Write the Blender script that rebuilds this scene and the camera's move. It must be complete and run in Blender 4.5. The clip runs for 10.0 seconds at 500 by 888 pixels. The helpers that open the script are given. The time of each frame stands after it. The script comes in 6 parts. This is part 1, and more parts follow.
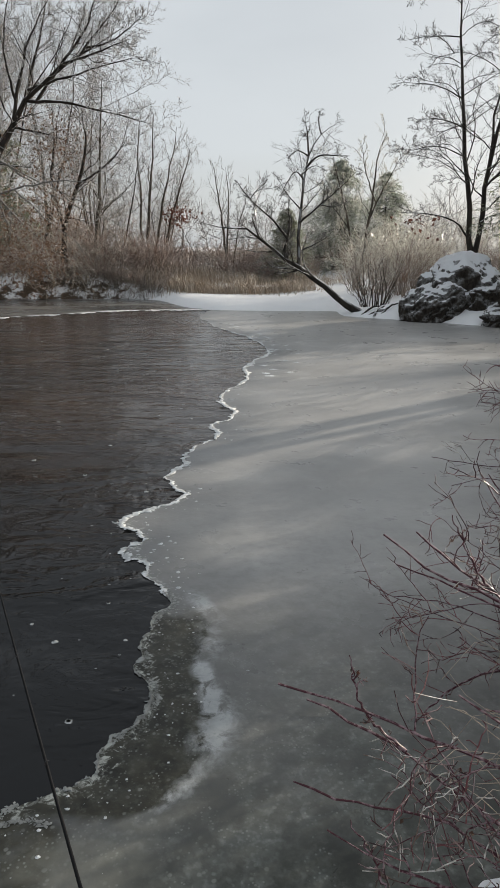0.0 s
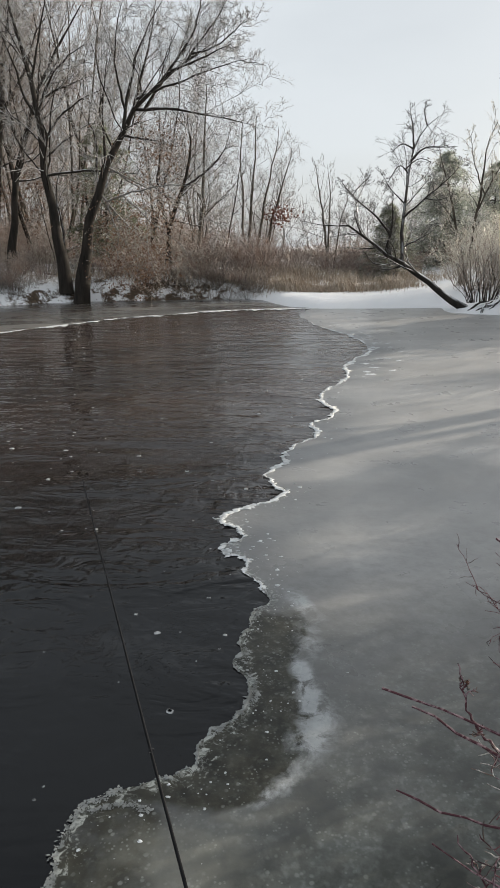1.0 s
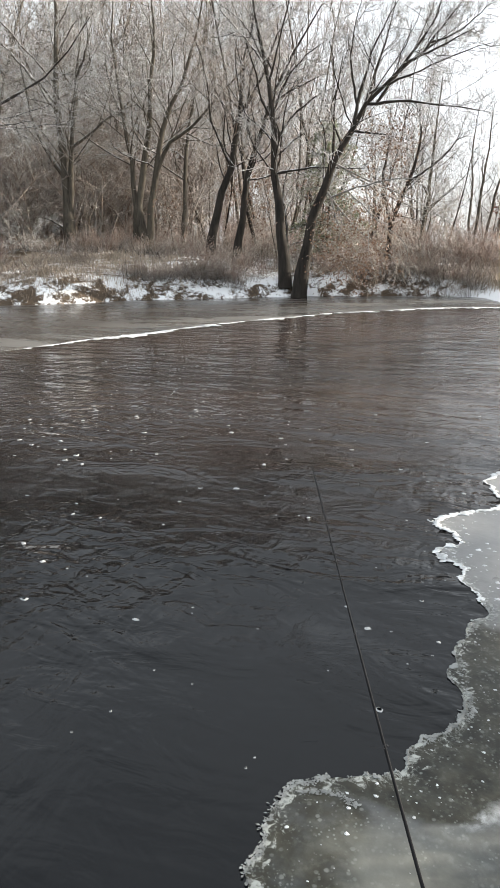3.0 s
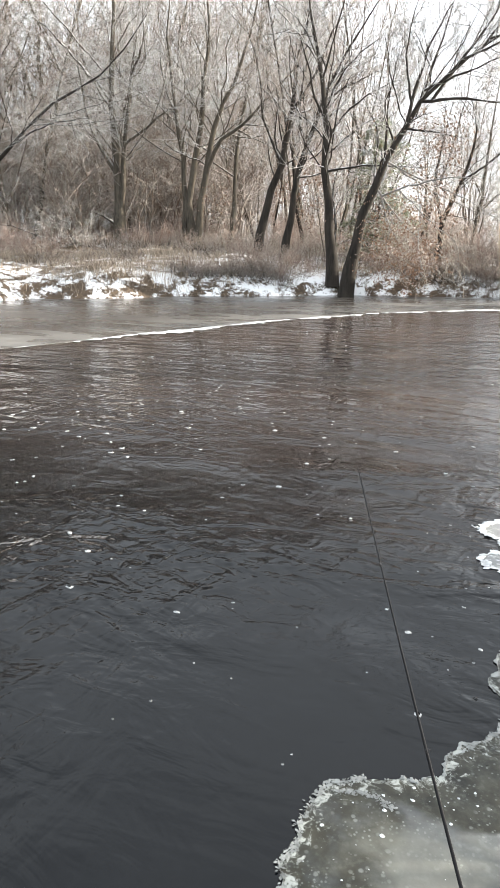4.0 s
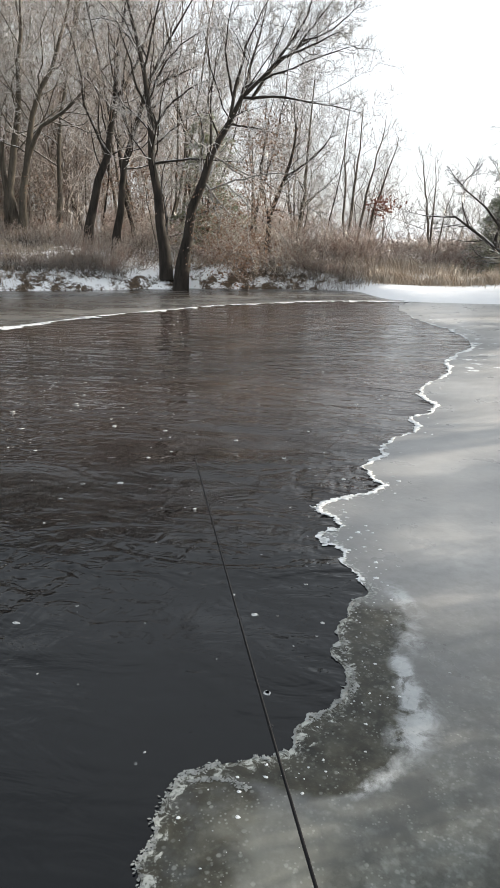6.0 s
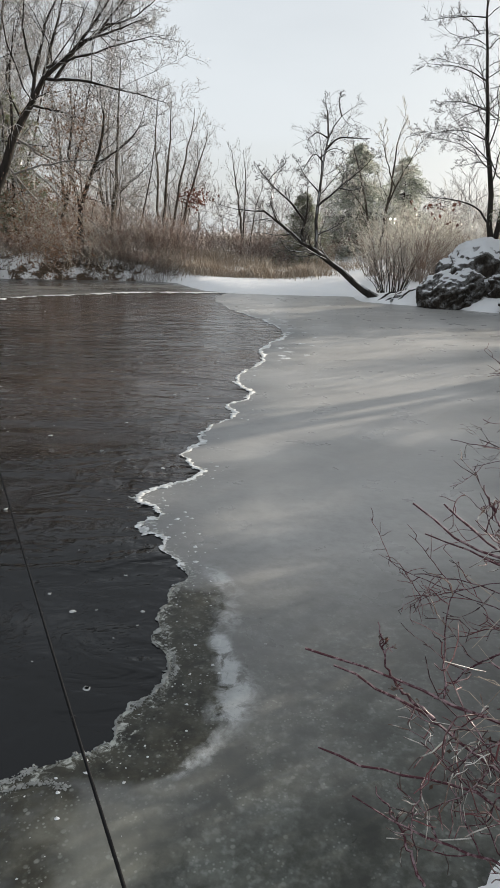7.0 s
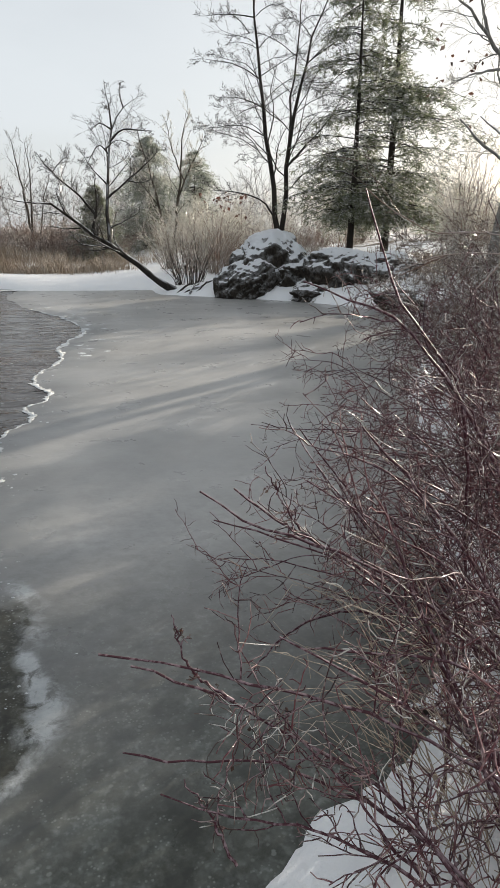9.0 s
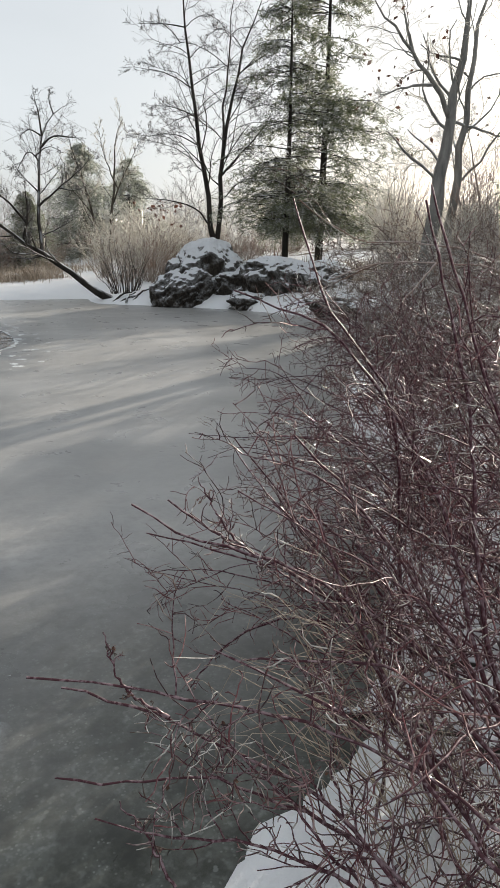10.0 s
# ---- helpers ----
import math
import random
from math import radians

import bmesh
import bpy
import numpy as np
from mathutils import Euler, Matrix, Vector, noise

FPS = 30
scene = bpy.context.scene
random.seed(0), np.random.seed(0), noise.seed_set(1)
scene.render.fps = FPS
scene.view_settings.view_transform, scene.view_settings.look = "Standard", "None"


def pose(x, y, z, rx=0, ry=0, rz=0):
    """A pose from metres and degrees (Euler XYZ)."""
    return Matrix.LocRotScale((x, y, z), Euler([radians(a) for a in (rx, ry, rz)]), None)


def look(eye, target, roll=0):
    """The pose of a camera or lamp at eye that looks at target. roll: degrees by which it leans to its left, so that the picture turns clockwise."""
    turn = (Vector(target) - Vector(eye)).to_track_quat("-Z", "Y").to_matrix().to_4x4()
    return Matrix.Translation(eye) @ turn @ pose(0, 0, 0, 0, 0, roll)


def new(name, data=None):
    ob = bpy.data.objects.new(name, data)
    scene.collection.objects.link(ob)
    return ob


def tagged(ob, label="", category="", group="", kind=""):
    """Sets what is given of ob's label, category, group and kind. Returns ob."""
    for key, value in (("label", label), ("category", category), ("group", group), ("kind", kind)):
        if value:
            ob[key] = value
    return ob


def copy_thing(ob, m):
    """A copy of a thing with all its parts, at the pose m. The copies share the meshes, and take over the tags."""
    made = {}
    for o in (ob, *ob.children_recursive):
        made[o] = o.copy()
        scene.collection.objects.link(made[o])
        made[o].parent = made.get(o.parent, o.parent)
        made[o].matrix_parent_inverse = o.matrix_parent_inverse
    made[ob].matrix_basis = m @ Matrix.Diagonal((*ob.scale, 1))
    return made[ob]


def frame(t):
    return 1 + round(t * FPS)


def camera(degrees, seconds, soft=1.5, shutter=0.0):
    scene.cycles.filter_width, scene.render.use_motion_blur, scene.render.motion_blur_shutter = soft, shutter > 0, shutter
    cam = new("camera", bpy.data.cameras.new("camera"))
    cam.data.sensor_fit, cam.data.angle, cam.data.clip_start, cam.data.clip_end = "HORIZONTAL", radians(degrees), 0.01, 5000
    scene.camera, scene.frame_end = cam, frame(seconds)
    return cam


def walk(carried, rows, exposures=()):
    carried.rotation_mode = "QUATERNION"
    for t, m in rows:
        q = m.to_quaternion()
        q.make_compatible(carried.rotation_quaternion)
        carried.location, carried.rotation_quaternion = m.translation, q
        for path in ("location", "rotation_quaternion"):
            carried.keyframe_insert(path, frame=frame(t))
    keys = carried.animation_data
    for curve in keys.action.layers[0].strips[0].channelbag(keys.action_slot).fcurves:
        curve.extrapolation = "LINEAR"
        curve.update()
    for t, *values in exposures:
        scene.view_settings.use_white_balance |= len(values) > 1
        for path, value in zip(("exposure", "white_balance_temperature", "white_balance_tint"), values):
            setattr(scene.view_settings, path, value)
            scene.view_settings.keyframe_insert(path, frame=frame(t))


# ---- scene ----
cam = camera(41.0, 10.0)
PATH = [
    (0, (0.012, -0.054, 1.696), (0.035, 1.868, 1.145), 0.7),
    (0.5, (0.009, -0.043, 1.68), (-0.125, 1.874, 1.126), 0.0),
    (1, (-0.005, -0.039, 1.685), (-0.2732, 1.8642, 1.1318), -0.94),
    (1.5, (-0.044, -0.048, 1.684), (-0.4545, 1.8295, 1.1304), 0.19),
    (2, (-0.093, -0.045, 1.67), (-0.6771, 1.7857, 1.1155), 0.52),
    (2.5, (-0.116, -0.045, 1.657), (-0.8498, 1.731, 1.1024), -0.53),
    (4, (-0.138, -0.076, 1.668), (-1.0789, 1.5978, 1.1085), -0.16),
    (4.5, (-0.144, -0.08, 1.662), (-1.1127, 1.5761, 1.0974), 0.23),
    (5, (-0.145, -0.091, 1.665), (-1.0433, 1.6031, 1.0967), 0.11),
    (6.5, (-0.075, -0.026, 1.637), (-0.3334, 1.8693, 1.0529), 0.81),
    (7, (-0.033, -0.042, 1.629), (-0.0427, 1.8688, 1.0386), 1.61),
    (7.5, (0.005, -0.035, 1.622), (0.1741, 1.8631, 1.0148), 1.54),
    (8, (0.035, -0.02, 1.616), (0.3713, 1.854, 1.0038), 1.74),
    (8.5, (0.051, -0.023, 1.621), (0.5016, 1.8312, 1.022), 1.4),
    (9, (0.064, -0.023, 1.621), (0.591, 1.8119, 1.025), 0.96),
    (9.5, (0.072, -0.029, 1.625), (0.6806, 1.7861, 1.0463), 0.99),
    (10, (0.092, -0.018, 1.623), (0.787, 1.7685, 1.0525), 1.15),
]
EXPOSURE = [(0.0, 0.24), (1.0, 0.42), (2.0, 0.8), (2.7, 1.15), (4.0, 1.9), (4.5, 2.02), (5.0, 2.02), (6.5, 0.6), (7.5, 0.44), (10.0, 0.44)]
walk(cam, [(t, look(eye, target, roll)) for t, eye, target, roll in PATH], EXPOSURE)

from mathutils.geometry import delaunay_2d_cdt

# ---- world, sun ----
SUN_AZ, SUN_EL = 53.0, 16.5          # degrees right of straight ahead, and above the horizon
world = bpy.data.worlds.new("winter_sky")
scene.world = world
world.use_nodes = True
wn, wl = world.node_tree.nodes, world.node_tree.links
wn.clear()
sky = wn.new("ShaderNodeTexSky")
sky.sky_type, sky.sun_disc = "NISHITA", False
sky.sun_elevation, sky.sun_rotation = radians(SUN_EL), radians(SUN_AZ)
sky.air_density, sky.dust_density, sky.ozone_density = 1.0, 3.0, 1.0
veil = wn.new("ShaderNodeHueSaturation")
veil.inputs["Saturation"].default_value = 0.62
cloud_map = wn.new("ShaderNodeTexCoord")
cloud_stretch = wn.new("ShaderNodeMapping")
cloud_stretch.inputs["Scale"].default_value = (1.0, 1.0, 3.0)
cloud = wn.new("ShaderNodeTexNoise")
cloud.inputs["Scale"].default_value, cloud.inputs["Detail"].default_value = 1.6, 5.0
cloud_ramp = wn.new("ShaderNodeMapRange")
cloud_ramp.inputs["From Min"].default_value, cloud_ramp.inputs["From Max"].default_value = 0.3, 0.7
cloud_ramp.inputs["To Min"].default_value, cloud_ramp.inputs["To Max"].default_value = 0.5, 0.8
overcast = wn.new("ShaderNodeMix")
overcast.data_type = "RGBA"
overcast.inputs["B"].default_value = (7.3, 7.75, 8.1, 1)
back = wn.new("ShaderNodeBackground")
back.inputs["Strength"].default_value = 0.085
wout = wn.new("ShaderNodeOutputWorld")
wl.new(sky.outputs["Color"], veil.inputs["Color"])
wl.new(cloud_map.outputs["Generated"], cloud_stretch.inputs["Vector"])
wl.new(cloud_stretch.outputs["Vector"], cloud.inputs["Vector"])
wl.new(cloud.outputs["Fac"], cloud_ramp.inputs["Value"])
wl.new(cloud_ramp.outputs["Result"], overcast.inputs["Factor"])
wl.new(veil.outputs["Color"], overcast.inputs["A"])
wl.new(overcast.outputs["Result"], back.inputs["Color"])
wl.new(back.outputs["Background"], wout.inputs["Surface"])

sun = new("sun", bpy.data.lights.new("sun", "SUN"))
sun.data.energy, sun.data.angle, sun.data.color = 5.0, radians(0.6), (1.0, 0.90, 0.76)
a, e = radians(SUN_AZ), radians(SUN_EL)
sun.matrix_world = look((60 * math.sin(a) * math.cos(e), 60 * math.cos(a) * math.cos(e), 60 * math.sin(e)), (0, 0, 0))


# ---- materials ----
class Nodes:
    """A small builder round one principled material."""

    def __init__(self, name, rough=0.8, spec=0.4, coat=0.0):
        self.mat = bpy.data.materials.new(name)
        self.mat.use_nodes = True
        self.t = self.mat.node_tree
        self.b = self.t.nodes["Principled BSDF"]
        self.b.inputs["Roughness"].default_value = rough
        self.b.inputs["Specular IOR Level"].default_value = spec
        self.b.inputs["Coat Weight"].default_value = coat
        self.b.inputs["Coat Roughness"].default_value = 0.12
        self.co = self.t.nodes.new("ShaderNodeTexCoord").outputs["Object"]

    def node(self, kind, **inputs):
        n = self.t.nodes.new(kind)
        for key, value in inputs.items():
            key = key.replace("_", " ")
            if hasattr(value, "is_linked"):
                self.t.links.new(value, n.inputs[key])
            else:
                n.inputs[key].default_value = value
        return n

    def mapped(self, scale=(1, 1, 1), loc=(0, 0, 0), rot=(0, 0, 0)):
        return self.node("ShaderNodeMapping", Vector=self.co, Scale=scale, Location=loc, Rotation=rot).outputs["Vector"]

    def noise(self, scale, detail=4.0, rough=0.55, vec=None, warp=0.0):
        return self.node("ShaderNodeTexNoise", Vector=vec or self.co, Scale=scale, Detail=detail, Roughness=rough, Distortion=warp).outputs["Fac"]

    def ramp(self, v, a, b, lo=0.0, hi=1.0):
        return self.node("ShaderNodeMapRange", Value=v, From_Min=a, From_Max=b, To_Min=lo, To_Max=hi).outputs["Result"]

    def mix(self, f, a, b):
        n = self.t.nodes.new("ShaderNodeMix")
        n.data_type = "RGBA"
        for slot, v in ((n.inputs["Factor"], f), (n.inputs["A"], a), (n.inputs["B"], b)):
            if hasattr(v, "is_linked"):
                self.t.links.new(v, slot)
            else:
                slot.default_value = (*v, 1) if isinstance(v, tuple) else v
        return n.outputs["Result"]

    def math(self, op, a, b=0.0, c=0.0):
        n = self.t.nodes.new("ShaderNodeMath")
        n.operation = op
        for i, v in enumerate((a, b, c)):
            if hasattr(v, "is_linked"):
                self.t.links.new(v, n.inputs[i])
            else:
                n.inputs[i].default_value = v
        return n.outputs[0]

    def axis(self, which, source=None):
        if source is None:
            source = self.co
        return self.node("ShaderNodeSeparateXYZ", Vector=source).outputs[which]

    def normal_z(self):
        return self.axis("Z", self.t.nodes.new("ShaderNodeNewGeometry").outputs["Normal"])

    def own(self):
        return self.t.nodes.new("ShaderNodeObjectInfo").outputs["Random"]

    def island(self):
        return self.t.nodes.new("ShaderNodeNewGeometry").outputs["Random Per Island"]

    def let_light_through(self, color, share):
        """Mixes in light that shines through from behind."""
        glow = self.t.nodes.new("ShaderNodeBsdfTranslucent")
        self.t.links.new(color, glow.inputs["Color"])
        blend = self.t.nodes.new("ShaderNodeMixShader")
        blend.inputs[0].default_value = share
        self.t.links.new(self.b.outputs[0], blend.inputs[1])
        self.t.links.new(glow.outputs[0], blend.inputs[2])
        self.t.links.new(blend.outputs[0], self.t.nodes["Material Output"].inputs["Surface"])

    def set(self, color=None, rough=None, bump=None, strength=0.4, dist=0.02):
        if color is not None:
            self.t.links.new(color, self.b.inputs["Base Color"])
        if rough is not None:
            self.t.links.new(rough, self.b.inputs["Roughness"])
        if bump is not None:
            n = self.node("ShaderNodeBump", Height=bump, Strength=strength, Distance=dist)
            self.t.links.new(n.outputs["Normal"], self.b.inputs["Normal"])
        return self.mat


def bark_material(name, dark, light, snow=0.5, snow_from=0.45):
    m = Nodes(name, rough=0.9, spec=0.25)
    stretched = m.mapped((9, 9, 1.6))
    grain = m.noise(1.0, 6, 0.65, stretched)
    patch = m.noise(1.1, 3)
    col = m.mix(m.ramp(grain, 0.3, 0.7), dark, light)
    col = m.mix(m.ramp(patch, 0.45, 0.7, 0, 0.35), col, tuple(v * 1.25 for v in light))
    cover = m.math("MULTIPLY", m.ramp(m.normal_z(), snow_from, snow_from + 0.35), m.ramp(m.noise(3.0, 3), 0.4, 0.58))
    col = m.mix(m.math("MULTIPLY", cover, snow), col, (0.82, 0.84, 0.86))
    return m.set(col, bump=grain, strength=0.5, dist=0.03)


def twig_material(name, a, b, frost, amount=0.35, coat=0.2, through_share=0.0, spec=0.4, grain=2.2):
    m = Nodes(name, rough=0.55, spec=spec, coat=coat)
    col = m.mix(m.island(), a, b)
    cover = m.ramp(m.noise(grain, 3), 0.42 if grain < 10 else 0.52, 0.62, 0.0, amount)
    top = m.math("MULTIPLY", m.ramp(m.normal_z(), 0.3, 0.7), amount * 1.3)
    if grain > 10:
        top = m.math("MULTIPLY", top, m.ramp(m.noise(grain * 0.5, 4), 0.48, 0.60))
    cover = m.math("MAXIMUM", cover, top)
    col = m.mix(cover, col, frost)
    if through_share:
        m.let_light_through(col, through_share)
    return m.set(col)


BARK = bark_material("bark_dark", (0.010, 0.009, 0.008), (0.044, 0.037, 0.031), 0.9, 0.38)
BARK_GREY = bark_material("bark_grey", (0.028, 0.025, 0.020), (0.115, 0.10, 0.08), 0.8, 0.4)
BARK_PALE = bark_material("bark_pale", (0.10, 0.10, 0.095), (0.30, 0.29, 0.27), 0.8)
TWIG_DARK = twig_material("twig_dark", (0.03, 0.025, 0.022), (0.07, 0.058, 0.05), (0.6, 0.62, 0.64), 0.12)
TWIG_GREY = twig_material("twig_grey", (0.10, 0.09, 0.078), (0.29, 0.26, 0.23), (0.80, 0.82, 0.83), 0.5)
TWIG_BROWN = twig_material("twig_brown", (0.10, 0.072, 0.055), (0.25, 0.185, 0.14), (0.76, 0.75, 0.73), 0.34)
TWIG_FROST = twig_material("twig_frost", (0.55, 0.51, 0.43), (0.78, 0.75, 0.67), (0.88, 0.87, 0.85), 0.7, 0.4, 0.5)
TWIG_RED = twig_material("twig_red", (0.012, 0.004, 0.007), (0.072, 0.009, 0.019), (0.50, 0.38, 0.41), 0.34, 0.2, 0.0, 0.3, 75.0)
TWIG_ROSE = twig_material("twig_rose", (0.028, 0.010, 0.012), (0.155, 0.044, 0.050), (0.64, 0.52, 0.50), 0.36, 0.35, 0.0, 0.3, 40.0)
TWIG_RIMED = twig_material("twig_rimed", (0.050, 0.034, 0.028), (0.20, 0.130, 0.105), (0.82, 0.80, 0.76), 0.75, 0.4, 0.12, 0.4, 16.0)
TWIG_GLAZED = twig_material("twig_glazed", (0.12, 0.095, 0.070), (0.36, 0.30, 0.225), (0.80, 0.79, 0.76), 0.42, 0.4, 0.2)
TWIG_DUN = twig_material("twig_dun", (0.15, 0.085, 0.065), (0.30, 0.19, 0.14), (0.75, 0.74, 0.73), 0.3, 0.35, 0.15)
REED = twig_material("dry_reed", (0.22, 0.165, 0.115), (0.39, 0.305, 0.225), (0.75, 0.72, 0.66), 0.2, 0.0)


def leaf_material(name, a, b, frost=0.15, share=0.45):
    m = Nodes(name, rough=0.6, spec=0.3)
    col = m.mix(m.island(), a, b)
    col = m.mix(m.ramp(m.noise(5.0), 0.5, 0.65, 0, frost), col, (0.7, 0.7, 0.7))
    m.let_light_through(col, share)
    return m.set(col)


LEAF_OAK = leaf_material("dead_oak_leaf", (0.115, 0.066, 0.045), (0.26, 0.170, 0.120), 0.45)
LEAF_RUST = leaf_material("dead_rust_leaf", (0.09, 0.036, 0.026), (0.18, 0.08, 0.055))
LEAF_DARK = leaf_material("dead_leaf_dark", (0.05, 0.03, 0.022), (0.12, 0.06, 0.04))
NEEDLE = leaf_material("conifer_needles", (0.10, 0.118, 0.075), (0.27, 0.29, 0.195), 0.95, 0.68)
# paler needles for far trees: frost, and distance haze put into the colour
NEEDLE_HOAR_HAZE = leaf_material("hoary_hazed_needles", (0.26, 0.29, 0.23), (0.50, 0.53, 0.45), 0.95, 0.65)


def ground_material():
    m = Nodes("ground_snow_and_litter", rough=0.85, spec=0.25)
    litter = m.mix(m.ramp(m.noise(9, 5), 0.3, 0.7), (0.036, 0.026, 0.020), (0.15, 0.108, 0.072))
    litter = m.mix(m.ramp(m.noise(1.3, 4), 0.45, 0.65, 0, 0.6), litter, (0.115, 0.086, 0.060))
    earth = m.mix(m.noise(14, 5), (0.018, 0.014, 0.011), (0.07, 0.055, 0.04))
    steep = m.ramp(m.normal_z(), 0.86, 0.62)
    litter = m.mix(steep, litter, earth)
    snow = m.mix(m.noise(3, 4), (0.80, 0.82, 0.85), (0.88, 0.88, 0.88))
    attr = m.t.nodes.new("ShaderNodeAttribute")
    attr.attribute_name = "snow"
    lump = m.noise(1.7, 8, 0.62)
    fine = m.math("MULTIPLY", m.math("SUBTRACT", m.noise(8.0, 6, 0.7), 0.46), 0.5)
    level = m.math("ADD", m.math("ADD", attr.outputs["Fac"], fine), m.math("SUBTRACT", lump, 0.5))
    level = m.math("SUBTRACT", level, m.math("MULTIPLY", steep, 0.27))
    cover = m.ramp(level, 0.44, 0.54)
    return m.set(m.mix(cover, litter, snow), bump=m.math("ADD", m.noise(22, 4), m.noise(4, 4)), strength=0.35, dist=0.04)


def water_material():
    m = Nodes("river_water", rough=0.03, spec=0.5)
    m.b.inputs["IOR"].default_value = 1.33
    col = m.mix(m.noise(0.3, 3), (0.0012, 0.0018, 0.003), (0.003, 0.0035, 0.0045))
    # reflection of the woods put into the colour, browner and lighter farther out
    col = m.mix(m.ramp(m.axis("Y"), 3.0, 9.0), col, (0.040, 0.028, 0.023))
    flow = m.mapped((0.75, 1.5, 1.0), rot=(0, 0, radians(-24)))
    swirl = m.noise(0.9, 2, 0.5, None, 1.5)
    broad = m.noise(1.25, 3, 0.5, flow, 1.4)
    fine = m.noise(4.2, 3, 0.55, flow, 0.8)
    cross = m.noise(6.0, 2, 0.5, m.mapped((1.5, 0.55, 1.0), rot=(0, 0, radians(-30))), 0.6)
    lively = m.ramp(m.noise(0.35, 2, 0.5, m.mapped((0.7, 1.2, 1))), 0.40, 0.58, 0.25, 1.2)
    lively = m.math("MULTIPLY", lively, m.ramp(m.axis("Y"), 5.0, 13.0, 1.0, 0.2))
    lively = m.math("MULTIPLY", lively, m.ramp(m.math("SUBTRACT", m.axis("Y"), m.math("MULTIPLY", m.axis("X"), 0.6)), 2.0, 3.8, 0.3, 1.0))
    h = m.math("ADD", m.math("MULTIPLY", m.math("ADD", broad, m.math("ADD", m.math("MULTIPLY", fine, 0.46), m.math("MULTIPLY", cross, 0.28))), lively), m.math("MULTIPLY", swirl, 0.15))
    chop = m.noise(1.2, 2, 0.5, m.mapped((0.9, 2.8, 1.0), rot=(0, 0, radians(6))), 0.5)
    h = m.math("ADD", h, m.math("MULTIPLY", chop, m.ramp(m.axis("Y"), 4.0, 8.0, 0.0, 0.75)))
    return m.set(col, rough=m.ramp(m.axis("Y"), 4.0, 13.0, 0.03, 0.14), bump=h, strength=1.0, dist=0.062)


def ice_material():
    m = Nodes("river_ice", rough=0.35, spec=0.2)
    x, y = m.axis("X"), m.axis("Y")
    attr = m.t.nodes.new("ShaderNodeAttribute")
    attr.attribute_name = "edge"
    rim = attr.outputs["Fac"]
    sweep = m.mapped((0.28, 0.75, 1), rot=(0, 0, radians(-40)))
    cloud1 = m.noise(0.9, 5, 0.55, sweep, 0.6)
    cloud2 = m.noise(2.3, 6, 0.6, None, 0.4)
    grey = m.mix(m.ramp(cloud1, 0.32, 0.70), (0.245, 0.243, 0.239), (0.395, 0.388, 0.376))
    grey = m.mix(m.ramp(cloud2, 0.52, 0.78, 0, 0.4), grey, (0.475, 0.47, 0.465))
    # clear, thin ice over the weedy bed close to the bank
    bed = m.mix(m.ramp(m.noise(5, 6), 0.35, 0.68), (0.013, 0.016, 0.012), (0.054, 0.058, 0.044))
    bits = m.math("MULTIPLY", m.ramp(m.noise(34, 3, 0.5), 0.52, 0.74), m.ramp(m.noise(5, 4), 0.40, 0.62))
    bed = m.mix(m.math("MULTIPLY", bits, 0.7), bed, (0.25, 0.265, 0.255))
    frost = m.ramp(m.noise(5.0, 8, 0.78), 0.44, 0.72, 0, 0.45)
    bed = m.mix(frost, bed, (0.20, 0.22, 0.21))
    near = m.math("ADD", y, m.math("MULTIPLY", m.math("SUBTRACT", m.noise(1.6, 5), 0.5), 1.3))
    near = m.math("ADD", near, m.math("MULTIPLY", x, -0.22))
    clear = m.ramp(near, 3.3, 1.3, 0.0, 0.92)
    col = m.mix(clear, grey, bed)
    thin = m.math("ADD", rim, m.math("MULTIPLY", m.math("SUBTRACT", m.noise(2.2, 5), 0.5), 0.5))
    col = m.mix(m.ramp(thin, 0.60, 0.05, 0.0, 0.55), col, (0.10, 0.105, 0.11))
    # the brown bay of thinnest ice between the open water and the white streak
    bay = m.t.nodes.new("ShaderNodeAttribute")
    bay.attribute_name = "bay"
    inner = m.math("ADD", bay.outputs["Fac"], m.math("MULTIPLY", m.math("SUBTRACT", m.noise(9.0, 5, 0.6), 0.5), 0.9))
    inner = m.ramp(inner, 0.35, 0.75)
    brown = m.mix(m.ramp(m.noise(9, 6, 0.65), 0.35, 0.65), (0.009, 0.009, 0.006), (0.040, 0.037, 0.025))
    brown = m.mix(m.math("MULTIPLY", m.ramp(m.noise(26, 5, 0.65), 0.54, 0.66), m.ramp(y, 1.7, 2.9, 0.25, 0.8)), brown, (0.11, 0.112, 0.09))
    col = m.mix(m.math("MULTIPLY", inner, 0.92), col, brown)
    # frozen white streaks, and lacy frost at the rim
    streak = m.t.nodes.new("ShaderNodeAttribute")
    streak.attribute_name = "streak"
    patch = m.math("MULTIPLY", streak.outputs["Fac"], m.ramp(m.noise(11, 7, 0.7, None, 0.6), 0.36, 0.62, 0.0, 1.5))
    patch = m.math("MULTIPLY", patch, m.ramp(m.noise(3.1, 3), 0.36, 0.56, 0.35, 1.1))
    col = m.mix(m.ramp(patch, 0.10, 0.8, 0, 0.85), col, (0.40, 0.42, 0.43))
    wander = m.node("ShaderNodeTexNoise", Vector=m.co, Scale=4.0, Detail=5.0).outputs["Color"]
    shift = m.node("ShaderNodeVectorMath", Vector=wander)
    shift.operation = "MULTIPLY_ADD"
    shift.inputs[1].default_value, shift.inputs[2].default_value = (0.36, 0.5, 0), (-0.18, -0.25, 0)
    bent = m.node("ShaderNodeVectorMath", Vector=m.co)
    m.t.links.new(shift.outputs[0], bent.inputs[1])
